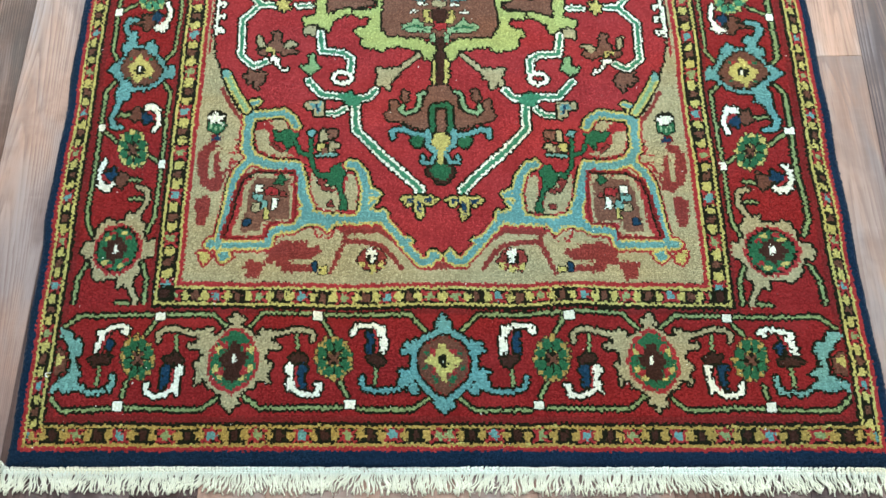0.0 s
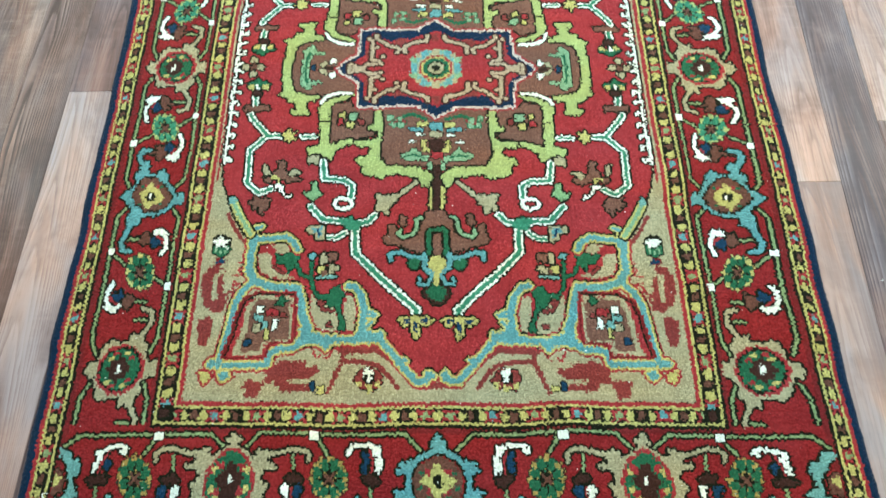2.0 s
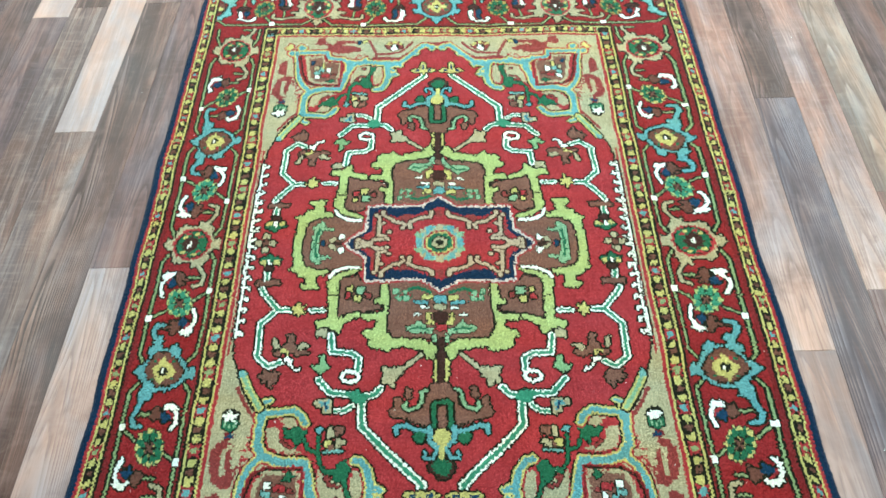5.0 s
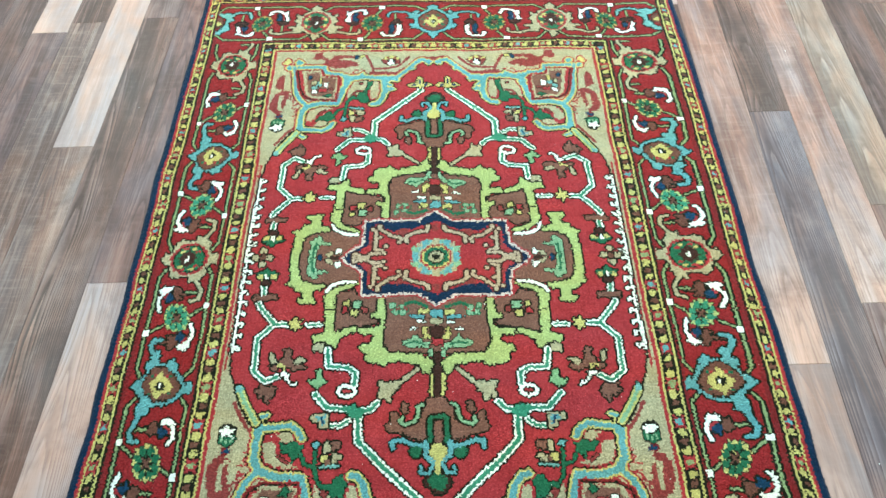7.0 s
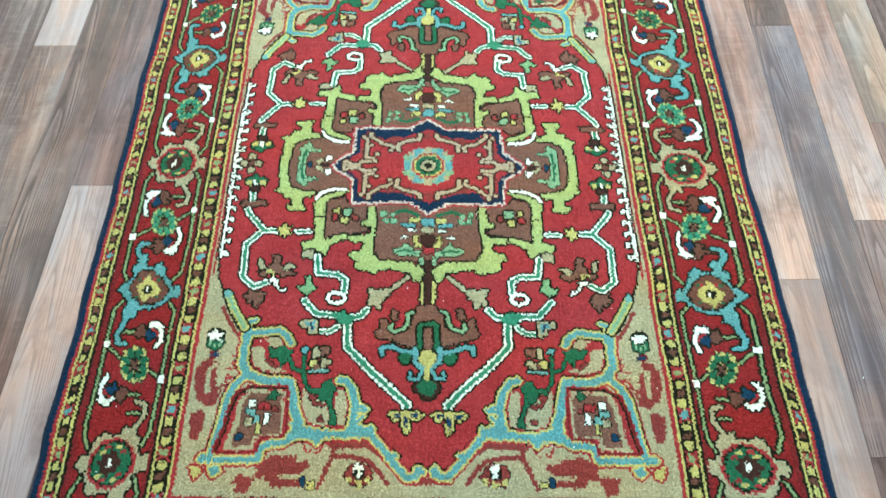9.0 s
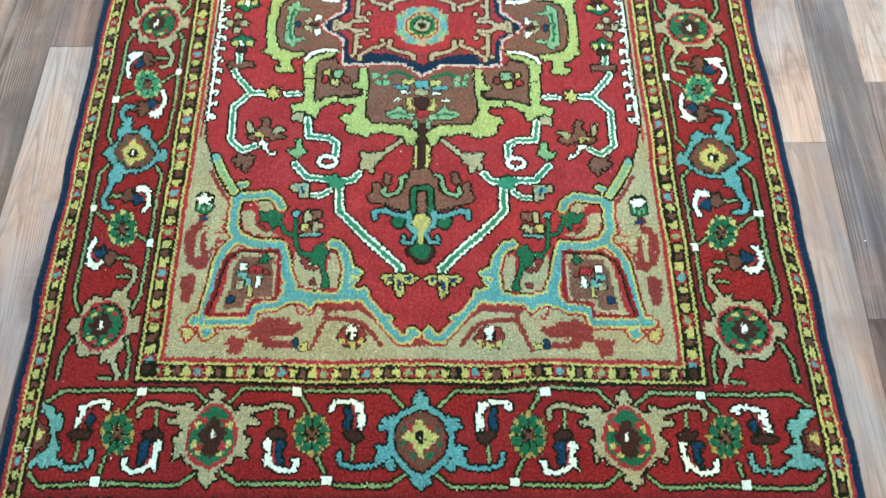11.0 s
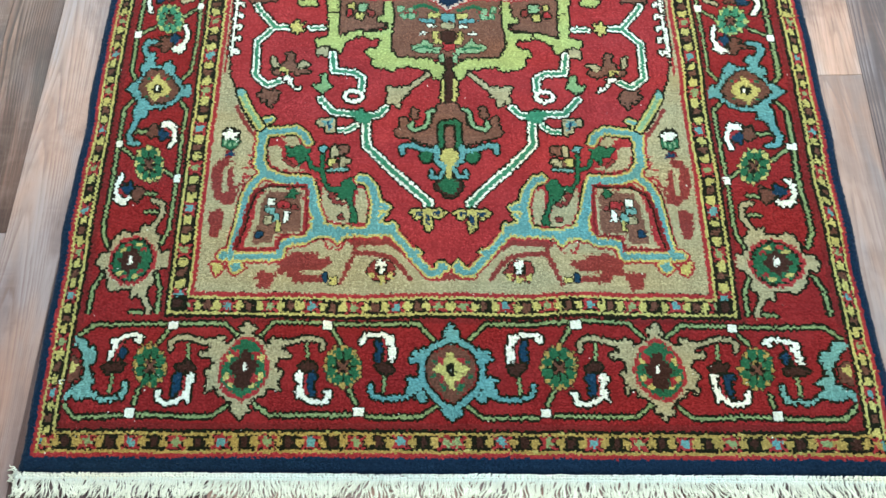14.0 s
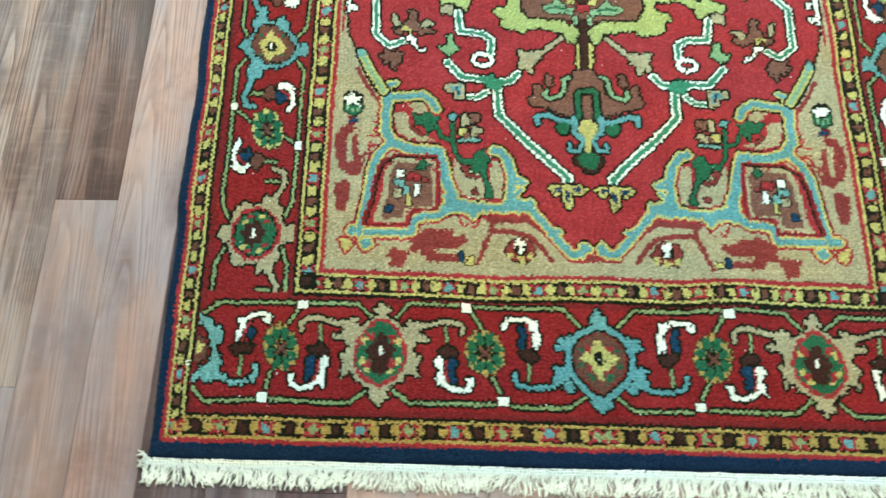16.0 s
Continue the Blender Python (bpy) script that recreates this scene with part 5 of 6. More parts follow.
def end_canes(g):
    g.begin()
    g.line(VINE, 0.42, [(10.1, 81.9), (10.2, 84.3)])
    g.line(VINE, 0.42, [(22.1, 76.5), (21.8, 79.3)])
    g.finish(DARK, 0.2)
    g.begin()
    g.fill(MAROON, [(11.2, 80.3), (10.3, 79.7), (8.5, 80.4), (8.8, 81.3), (9.8, 81.8), (10.6, 81.3)])
    g.fill(MAROON, [(23.1, 80.6), (22.2, 80.0), (21.5, 79.6), (20.1, 80.5), (20.6, 81.4), (22.1, 81.3)])
    g.fill(BLUE, [(11.6, 76.0), (10.5, 76.7), (10.3, 77.9), (10.7, 79.7), (11.6, 79.4), (11.4, 77.9), (11.2, 77.4)])
    g.fill(BLUE, [(21.4, 81.6), (20.4, 81.4), (20.1, 82.6), (20.9, 83.0), (20.3, 84.8), (21.3, 85.1), (21.7, 83.7), (21.7, 82.5)])
    g.line(RED, 0.35, [(10.4, 76.0), (9.9, 77.4), (10.0, 79.4)])
    g.line(RED, 0.35, [(21.9, 81.8), (22.0, 83.5), (21.7, 85.0)])
    g.line(WHITE, 0.62, [(13.4, 76.3), (13.1, 75.2), (11.6, 75.2), (10.5, 75.1), (9.5, 75.7)])
    g.disc(WHITE, 0.55, (13.5, 76.2))
    g.fill(WHITE, [(10.0, 75.7), (8.8, 75.4), (8.7, 76.5), (8.3, 77.5), (8.5, 79.7), (9.4, 79.6), (9.5, 78.2), (9.3, 77.3), (9.9, 76.4)])
    g.line(WHITE, 0.65, [(22.5, 85.0), (21.4, 85.8), (20.0, 86.2), (18.6, 86.1), (18.5, 85.2)])
    g.disc(WHITE, 0.6, (18.3, 84.8))
    g.fill(WHITE, [(23.6, 81.6), (22.5, 81.4), (22.1, 82.2), (22.4, 83.0), (22.1, 84.4), (22.4, 85.2), (23.2, 85.7), (23.3, 84.4), (22.9, 83.3), (23.5, 82.6)])
    g.finish(DARK, 0.3)


def end_canes_outer(g):
    g.begin()
    g.line(VINE, 0.42, [(51.4, 82.1), (51.4, 84.7)])
    g.line(VINE, 0.42, [(40.4, 77.0), (40.2, 79.5)])
    g.finish(DARK, 0.2)
    g.begin()
    g.fill(MAROON, [(53.1, 80.7), (51.4, 80.2), (49.8, 80.5), (50.1, 81.5), (52.3, 81.6)])
    g.fill(MAROON, [(41.8, 80.5), (40.2, 79.8), (38.9, 80.7), (39.4, 81.6), (41.1, 81.4)])
    g.fill(BLUE, [(51.0, 78.1), (50.1, 77.8), (49.7, 78.6), (50.1, 79.6), (51.1, 79.3)])
    g.fill(BLUE, [(42.2, 81.8), (40.9, 81.7), (40.8, 83.0), (40.9, 84.3), (41.7, 85.4), (41.9, 84.5), (41.7, 83.4)])
    g.line(RED, 0.35, [(50.5, 76.4), (51.3, 78.1), (51.6, 79.6)])
    g.line(RED, 0.35, [(40.3, 82.2), (40.3, 84.0), (40.8, 85.3)])
    g.line(WHITE, 0.6, [(51.9, 76.7), (50.5, 75.9), (49.0, 75.7), (48.1, 76.0)])
    g.disc(WHITE, 0.6, (48.1, 76.6))
    g.fill(WHITE, [(52.6, 79.8), (52.0, 79.7), (51.8, 78.7), (51.4, 77.9), (51.4, 76.7), (52.2, 76.1), (52.6, 76.5), (52.1, 77.5), (52.6, 78.8)])
    g.line(WHITE, 0.65, [(39.8, 84.7), (41.2, 86.1), (42.8, 86.3), (43.9, 85.8), (44.0, 84.9)])
    g.disc(WHITE, 0.5, (44.0, 84.8))
    g.fill(WHITE, [(39.9, 81.9), (38.8, 81.6), (38.7, 82.7), (39.1, 83.5), (39.2, 86.2), (39.8, 85.7), (40.2, 84.9), (39.7, 83.8)])
    g.finish(DARK, 0.3)


def end_corner_diamond(g):
    g.begin()
    g.fill(TEAL, [(58.3, 76.3), (56.6, 76.3), (55.9, 77.6), (55.1, 77.8), (54.4, 78.6), (54.6, 79.8), (55.1, 80.6), (54.8, 81.9), (53.4, 83.1), (54.5, 83.5), (54.0, 84.6), (52.7, 85.6), (50.5, 85.5), (49.6, 84.8), (49.4, 83.0), (48.8, 83.2), (48.8, 84.6), (49.3, 85.7), (50.8, 86.1), (52.6, 86.2), (54.3, 85.2), (55.3, 85.8), (56.2, 85.7), (56.8, 85.2), (58.0, 85.9), (58.0, 85.1), (56.7, 83.8), (55.7, 83.0), (55.6, 81.5), (55.9, 80.0), (56.6, 79.2), (56.6, 78.5), (57.5, 77.4), (58.0, 77.6)])
    g.finish(DARK, 0.3)
    g.begin()
    g.fill(BROWN, [(58.5, 79.1), (57.1, 79.7), (56.3, 81.0), (56.5, 82.7), (58.1, 83.6)])
    g.fill(GOLD, [(58.5, 80.0), (57.6, 80.2), (56.7, 80.6), (57.2, 81.4), (57.5, 81.9), (58.1, 82.0)])
    g.finish(DARK, 0.2)


def end_vine(g):
    g.begin()
    g.line(VINE, 0.42, [(30.0, 76.4), (27.4, 73.4), (19.9, 73.3)])
    g.line(VINE, 0.42, [(18.3, 73.4), (5.2, 73.6), (2.7, 76.2)])
    g.line(VINE, 0.42, [(29.5, 86.2), (27.1, 88.1), (15.0, 88.0)])
    g.line(VINE, 0.42, [(12.6, 88.2), (4.7, 88.3), (2.0, 86.3)])
    g.line(VINE, 0.42, [(18.3, 74.3), (16.8, 76.7)])
    g.line(VINE, 0.42, [(15.3, 84.2), (14.1, 86.4)])
    g.line(VINE, 0.42, [(58.2, 76.4), (55.5, 73.9), (44.3, 73.9)])
    g.line(VINE, 0.42, [(42.1, 73.8), (35.2, 73.8), (32.5, 76.2)])
    g.line(VINE, 0.42, [(58.1, 86.3), (56.1, 88.5), (48.6, 88.2)])
    g.line(VINE, 0.42, [(46.8, 88.1), (35.5, 88.2), (33.4, 86.5)])
    g.line(VINE, 0.42, [(43.8, 75.0), (45.1, 76.9)])
    g.line(VINE, 0.42, [(47.1, 84.5), (47.5, 86.6)])
    g.finish(DARK, 0.3)
    g.begin()
    g.block(WHITE, 18.4, 19.9, 73.1, 74.4)
    g.block(WHITE, 13.1, 14.6, 86.9, 88.2)
    g.block(WHITE, 42.4, 43.8, 73.5, 74.8)
    g.block(WHITE, 47.2, 48.6, 87.1, 88.4)
    g.finish(DARK, 0.2)


def side_flower_outer(g):
    g.begin()
    g.fill(GOLD, [(48.1, 45.5), (48.4, 46.2), (48.1, 46.9), (48.6, 47.3), (48.4, 48.2), (49.0, 48.2), (49.2, 48.9), (49.8, 48.6), (50.1, 49.2), (50.7, 48.6), (51.2, 48.8), (51.6, 48.1), (52.2, 48.1), (52.4, 47.3), (53.0, 47.0), (52.9, 46.2), (53.5, 45.6), (53.2, 44.9), (53.5, 44.1), (53.0, 43.8), (53.2, 42.9), (52.6, 42.8), (52.4, 42.1), (51.8, 42.4), (51.5, 41.8), (50.9, 42.3), (50.4, 42.1), (50.0, 42.8), (49.3, 42.8), (49.2, 43.7), (48.6, 44.1), (48.7, 44.9)])
    g.fill(GREEN, [(50.2, 46.2), (49.2, 47.3), (48.4, 47.3), (48.4, 46.2), (49.3, 45.3)])
    g.fill(GREEN, [(50.6, 46.5), (50.4, 48.0), (49.6, 48.8), (49.1, 48.2), (49.4, 46.9)])
    g.fill(GREEN, [(51.2, 46.2), (51.8, 47.2), (51.5, 48.4), (50.7, 48.6), (50.3, 47.6)])
    g.fill(GREEN, [(51.5, 45.5), (52.6, 45.5), (53.0, 46.4), (52.4, 47.2), (51.5, 47.1)])
    g.fill(GREEN, [(51.4, 44.8), (52.4, 43.7), (53.2, 43.8), (53.2, 44.9), (52.3, 45.7)])
    g.fill(GREEN, [(51.0, 44.5), (51.2, 42.9), (52.0, 42.2), (52.5, 42.8), (52.2, 44.2)])
    g.fill(GREEN, [(50.4, 44.8), (49.8, 43.7), (50.0, 42.5), (50.9, 42.3), (51.3, 43.3)])
    g.fill(GREEN, [(50.1, 45.5), (49.0, 45.6), (48.5, 44.7), (49.2, 43.7), (50.1, 43.9)])
    g.line(DARK, 0.28, [(50.8, 45.5), (49.1, 45.5)])
    g.line(DARK, 0.28, [(50.8, 45.5), (49.3, 47.2)])
    g.line(DARK, 0.28, [(50.8, 45.5), (50.4, 47.8)])
    g.line(DARK, 0.28, [(50.8, 45.5), (51.7, 47.1)])
    g.line(DARK, 0.28, [(50.8, 45.5), (52.5, 45.6)])
    g.line(DARK, 0.28, [(50.8, 45.5), (52.3, 43.9)])
    g.line(DARK, 0.28, [(50.8, 45.5), (51.2, 43.1)])
    g.line(DARK, 0.28, [(50.8, 45.5), (49.9, 43.8)])
    g.fill(DARK, [(50.1, 45.5), (49.6, 46.1), (50.2, 46.1), (50.1, 47.0), (50.6, 46.4), (51.0, 47.0), (51.1, 46.1), (51.7, 46.1), (51.4, 45.5), (51.9, 44.9), (51.4, 44.8), (51.5, 44.0), (51.0, 44.6), (50.6, 44.0), (50.4, 44.9), (49.9, 44.9)])
    g.line(BROWN, 0.45, [(51.5, 44.7), (50.1, 46.3)])
    g.line(BROWN, 0.45, [(50.3, 44.7), (51.3, 46.2)])
    g.finish(MAROON, 0.1)


def side_flower_inner(g):
    g.begin()
    g.fill(LIME, [(48.5, 15.0), (48.8, 15.6), (48.6, 16.3), (49.1, 16.7), (48.9, 17.5), (49.5, 17.5), (49.7, 18.2), (50.3, 17.9), (50.6, 18.5), (51.1, 18.1), (51.6, 18.2), (52.0, 17.5), (52.6, 17.6), (52.8, 16.7), (53.3, 16.4), (53.2, 15.6), (53.8, 15.0), (53.5, 14.4), (53.7, 13.7), (53.3, 13.3), (53.4, 12.5), (52.8, 12.4), (52.7, 11.8), (52.1, 12.1), (51.7, 11.4), (51.2, 12.0), (50.7, 11.8), (50.3, 12.5), (49.7, 12.5), (49.5, 13.4), (49.0, 13.7), (49.1, 14.4)])
    g.fill(MINT, [(50.5, 15.7), (49.7, 16.7), (48.9, 16.7), (48.9, 15.6), (49.7, 14.8)])
    g.fill(MINT, [(51.0, 16.0), (50.8, 17.5), (50.1, 18.1), (49.5, 17.5), (49.8, 16.3)])
    g.fill(MINT, [(51.5, 15.7), (52.2, 16.7), (51.9, 17.8), (51.1, 18.0), (50.7, 17.1)])
    g.fill(MINT, [(51.9, 15.1), (52.9, 15.0), (53.4, 15.8), (52.8, 16.7), (51.9, 16.6)])
    g.fill(MINT, [(51.8, 14.4), (52.7, 13.3), (53.5, 13.3), (53.5, 14.4), (52.6, 15.2)])
    g.fill(MINT, [(51.3, 14.1), (51.5, 12.6), (52.2, 11.8), (52.8, 12.4), (52.5, 13.7)])
    g.fill(MINT, [(50.8, 14.4), (50.1, 13.4), (50.3, 12.3), (51.2, 12.0), (51.6, 13.0)])
    g.fill(MINT, [(50.4, 15.1), (49.4, 15.0), (48.9, 14.2), (49.5, 13.4), (50.4, 13.5)])
    g.line(DARK, 0.28, [(51.2, 15.1), (49.5, 15.0)])
    g.line(DARK, 0.28, [(51.2, 15.1), (49.8, 16.5)])
    g.line(DARK, 0.28, [(51.2, 15.1), (50.8, 17.3)])
    g.line(DARK, 0.28, [(51.2, 15.1), (52.1, 16.6)])
    g.line(DARK, 0.28, [(51.2, 15.1), (52.8, 15.0)])
    g.line(DARK, 0.28, [(51.2, 15.1), (52.6, 13.5)])
    g.line(DARK, 0.28, [(51.2, 15.1), (51.5, 12.8)])
    g.line(DARK, 0.28, [(51.2, 15.1), (50.2, 13.5)])
    g.fill(DARK, [(50.5, 15.1), (50.0, 15.7), (50.6, 15.7), (50.5, 16.5), (51.0, 15.9), (51.4, 16.4), (51.5, 15.7), (52.1, 15.6), (51.8, 15.0), (52.3, 14.5), (51.7, 14.4), (51.8, 13.6), (51.3, 14.2), (51.0, 13.7), (50.8, 14.5), (50.2, 14.5)])
    g.line(BROWN, 0.45, [(51.8, 14.3), (50.5, 15.8)])
    g.line(BROWN, 0.45, [(50.7, 14.3), (51.6, 15.8)])
    g.finish(MAROON, 0.1)


# ---- border motifs ----
def guard_stripe(g, lo, hi, gold, length, start, period, turn):
    """Cells between lo and hi: yellow pairs, dark blocks, and flowers that are blue and green by turns."""
    r = np.random.default_rng(int(10 * lo))
    mid, h = (lo + hi) / 2, (hi - lo) / 2
    n = 0
    a = start
    while a < length + period:
        def at(x, y):
            return (mid + y, x) if turn else (x, mid + y)

        def cell(dye, x0, x1, y):
            x0, x1 = x0 + r.normal(0, 0.1), x1 + r.normal(0, 0.1)
            n, wide = 4, (x1 - x0) / 4
            for i in range(n):
                k = 1 if 0 < i < n - 1 else r.uniform(0.6, 1.0)
                p, q = at(x0 + wide * i, -k * y + r.normal(0, 0.06)), at(x0 + wide * (i + 1), k * y + r.normal(0, 0.06))
                g.area(dye, min(p[0], q[0]), max(p[0], q[0]), min(p[1], q[1]), max(p[1], q[1]))
        tall = h * (0.62 if turn else 0.74)
        cell(gold, a - 0.36 * period, a - 0.17 * period, tall)
        cell(gold, a + 0.17 * period, a + 0.36 * period, tall)
        cell(BROWN if gold == GOLD else MAROON, a + 0.5 * period - 0.52, a + 0.5 * period + 0.52, tall)
        c = at(a, 0)
        g.line(RED, 0.4, [at(a - 1.2, -h * 0.8), at(a + 1.2, h * 0.8)])
        g.line(RED, 0.4, [at(a - 1.2, h * 0.8), at(a + 1.2, -h * 0.8)])
        g.disc(RED, h * 0.9, c)
        g.disc(LTBLUE if n % 2 else VINE, h * 0.62, c)
        a, n = a + period, n + 1


def vine(g, turn, centre, runs, squares):
    g.centre, g.turn = centre, turn
    g.begin()
    for run in runs:
        g.line(VINE, 0.42, run)
    g.finish(DARK, 0.3)
    g.begin()
    for a, b in squares:
        cu, cv = g.place((a, b))
        g.block(WHITE, cu - 0.55, cu + 0.55, cv - 0.65, cv + 0.65)
    g.finish(DARK, 0.2)
    g.centre, g.turn = (0, 0), False


def weave():
    g = Chart()
    # field
    g.area(RED, 0, 40.4, 0, 68.5)
    for motif in (corner_ground, corner_pockets, corner_leaves, corner_rose, corner_band, corner_vine, corner_knob, corner_box, corner_tiles, corner_blooms):
        g.now = 3
        motif(g)
    g.now = 0
    # comb of white teeth and its stripes along the sides of the field
    g.area(BEIGE, 40.0, 40.5, 0, 40)
    g.area(RED, 39.5, 40.0, 0, 27)
    g.begin()
    g.area(WHITE, 39.0, 39.45, 0, 23.2)
    for k in range(9):
        g.area(WHITE, 38.1, 39.0, 2.65 * k + 0.4, 2.65 * k + 1.0)
        g.area(WHITE, 37.8, 38.3, 2.65 * k + 0.4, 2.65 * k + 1.4)
    g.finish(DARK, 0.3)
    for motif in (stem, stem_scrolls):
        g.now = 4
        motif(g)
    g.now = 0
    for motif in (arrow_leaf, vee_arm, arm_bud, ring_hook, outer_hook, yellow_star, hook_bloom, brown_leaf, blue_bracket, small_bloom,
                  arm_cross, side_quatrefoil, side_plant):
        motif(g)
    g.now = 2
    for motif in (medallion_ground, medallion_frame, medallion_blooms, medallion_tiles, medallion_centre_bloom, medallion_petals, medallion_star, medallion_eye):
        motif(g)
    g.now = 0

    # borders: grounds and lines, from the inside out
    wide = (g.line_u > 40.4) | (g.line_v > 68.5)

    def frame_line(dye, u0, v0, zone):
        m = wide & ((g.line_u > u0) | (g.line_v > v0))
        g.ink[m] = dye
        g.zone[m] = zone
    frame_line(RED, 40.4, 68.5, 5)
    frame_line(GOLD, 41.1, 69.2, 5)
    frame_line(DARK, 41.5, 69.6, 5)
    frame_line(GOLD, 44.0, 71.8, 5)
    frame_line(DARK, 44.4, 72.2, 5)
    frame_line(WINE, 44.9, 72.8, 6)
    frame_line(FIELD, 45.5, 73.6, 6)
    frame_line(WINE, 57.4, 89.2, 6)
    frame_line(DARK, 58.2, 90.1, 7)
    frame_line(GOLD, 58.7, 90.6, 7)
    # Gold of the end stripes is ochre: dimmer light put into the dye.
    g.ink[(g.V > 90.6) & (g.ink == GOLD)] = OCHRE
    frame_line(DARK, 59.1, 91.0, 7)
    frame_line(GOLD, 60.75, 93.15, 7)
    g.ink[(g.V > 93.15) & (g.ink == GOLD)] = OCHRE
    frame_line(RED, 61.1, 93.6, 7)
    frame_line(NAVY, 61.7, 94.2, 8)
    # guard stripes
    g.clip = (g.U < 41.2) & (g.V > 69.7)
    guard_stripe(g, 69.8, 71.8, GOLD, 40, 1.9, 6.6, False)
    g.clip = (g.V < 69.4) & (g.U > 41.6)
    guard_stripe(g, 41.7, 44.0, GOLD, 68, 0.0, 7.7, True)
    g.clip = (g.U < 60.6) & (g.V > 91.0)
    guard_stripe(g, 91.0, 93.1, OCHRE, 60, 0.8, 6.6, False)
    g.clip = (g.V < 91.0) & (g.U > 59.0)
    guard_stripe(g, 59.1, 60.8, GOLD, 90, 0.0, 7.7, True)
    # cells where the stripes turn the corner
    g.clip = None
    g.area(MAROON, 42.2, 43.5, 70.0, 71.3)
    g.area(OCHRE, 59.4, 60.4, 91.5, 92.7)
    # main border
    ends = g.clip = (g.V > 73.0) & (g.V < 89.8) & (g.U < 58.0)
    for motif in (end_vine, end_canes, end_canes_outer):
        motif(g)
    for g.now, motif in ((10, end_diamond), (11, end_corner_diamond), (12, end_rosette), (13, end_flower_inner), (14, end_flower_outer)):
        motif(g)
    g.now = 0
    g.clip = (g.U > 45.3) & (g.U < 58.0) & (g.V < 72.4)
    vine(g, True, (51.5, 0), [
        [(1.8, -4.4), (4.6, -5.8), (26.2, -5.9), (28.2, -4.4)], [(32.6, -4.3), (34.6, -5.8), (57.8, -5.7), (60.4, -4.6)], [(65.4, -4.5), (68.0, -5.5), (72.0, -5.6)],
        [(2.4, 3.8), (4.8, 5.0), (26.8, 5.0), (28.6, 4.0)], [(32.6, 3.9), (34.6, 5.1), (57.8, 5.1), (60.4, 4.2)], [(65.4, 4.2), (68.0, 5.2), (72.0, 5.3)],
        [(18.6, 5.0), (16.8, 2.2)], [(12.0, -5.8), (14.4, -3.0)], [(41.5, 4.9), (44.0, 2.2)], [(48.2, -5.7), (46.2, -3.0)]],
        [(18.6, 5.0), (12.0, -5.8), (41.5, 4.9), (48.2, -5.8)])
    for hook in (side_hook_middle, side_hook_in, side_hook_out, side_hook_end):
        hook(g)
    g.now = 15
    side_rosette(g, 0.0, (1,))
    g.now = 16
    side_diamond(g)
    g.now = 17
    side_rosette(g, 63.2, (1, -1))
    g.now = 18
    side_flower_inner(g)
    g.now = 19
    side_flower_outer(g)
    return g


ZONES = {0: "field", 2: "medallion", 3: "corner_spandrel", 4: "palmette", 5: "inner_guard_stripe", 6: "main_border", 7: "outer_guard_stripe", 8: "edge_binding",
         10: "border_diamond", 11: "border_diamond", 12: "border_rosette", 13: "border_flower", 14: "border_flower", 15: "border_rosette",
         16: "border_diamond", 17: "border_rosette", 18: "border_flower", 19: "border_flower"}
ZONE_LABELS = {"field": "red wool field with curling vines and small blooms", "medallion": "lime and brown medallion with a navy star",
               "corner_spandrel": "beige corner with a stepped light blue band", "palmette": "brown palmette on a stem",
               "inner_guard_stripe": "narrow stripe of yellow and dark cells", "outer_guard_stripe": "narrow stripe of yellow and dark cells",
               "main_border": "wide red border with a green vine", "edge_binding": "plain navy wool edge",
               "border_diamond": "light blue diamond with a yellow heart", "border_rosette": "beige leafy rosette with a green ring",
               "border_flower": "green flower with a gold rim"}


def lay(u, v):
    """Rug lengths in centimetres, to the place on the floor in metres; the weave is a little askew and its east border wider."""
    k = np.clip((u - 50) / 9, 0, 1)
    x = (u + 1.9 * k * k * (3 - 2 * k)) / 100
    y = -v / 100
    return x, y + x * (-0.0225 - 0.0095 * y)


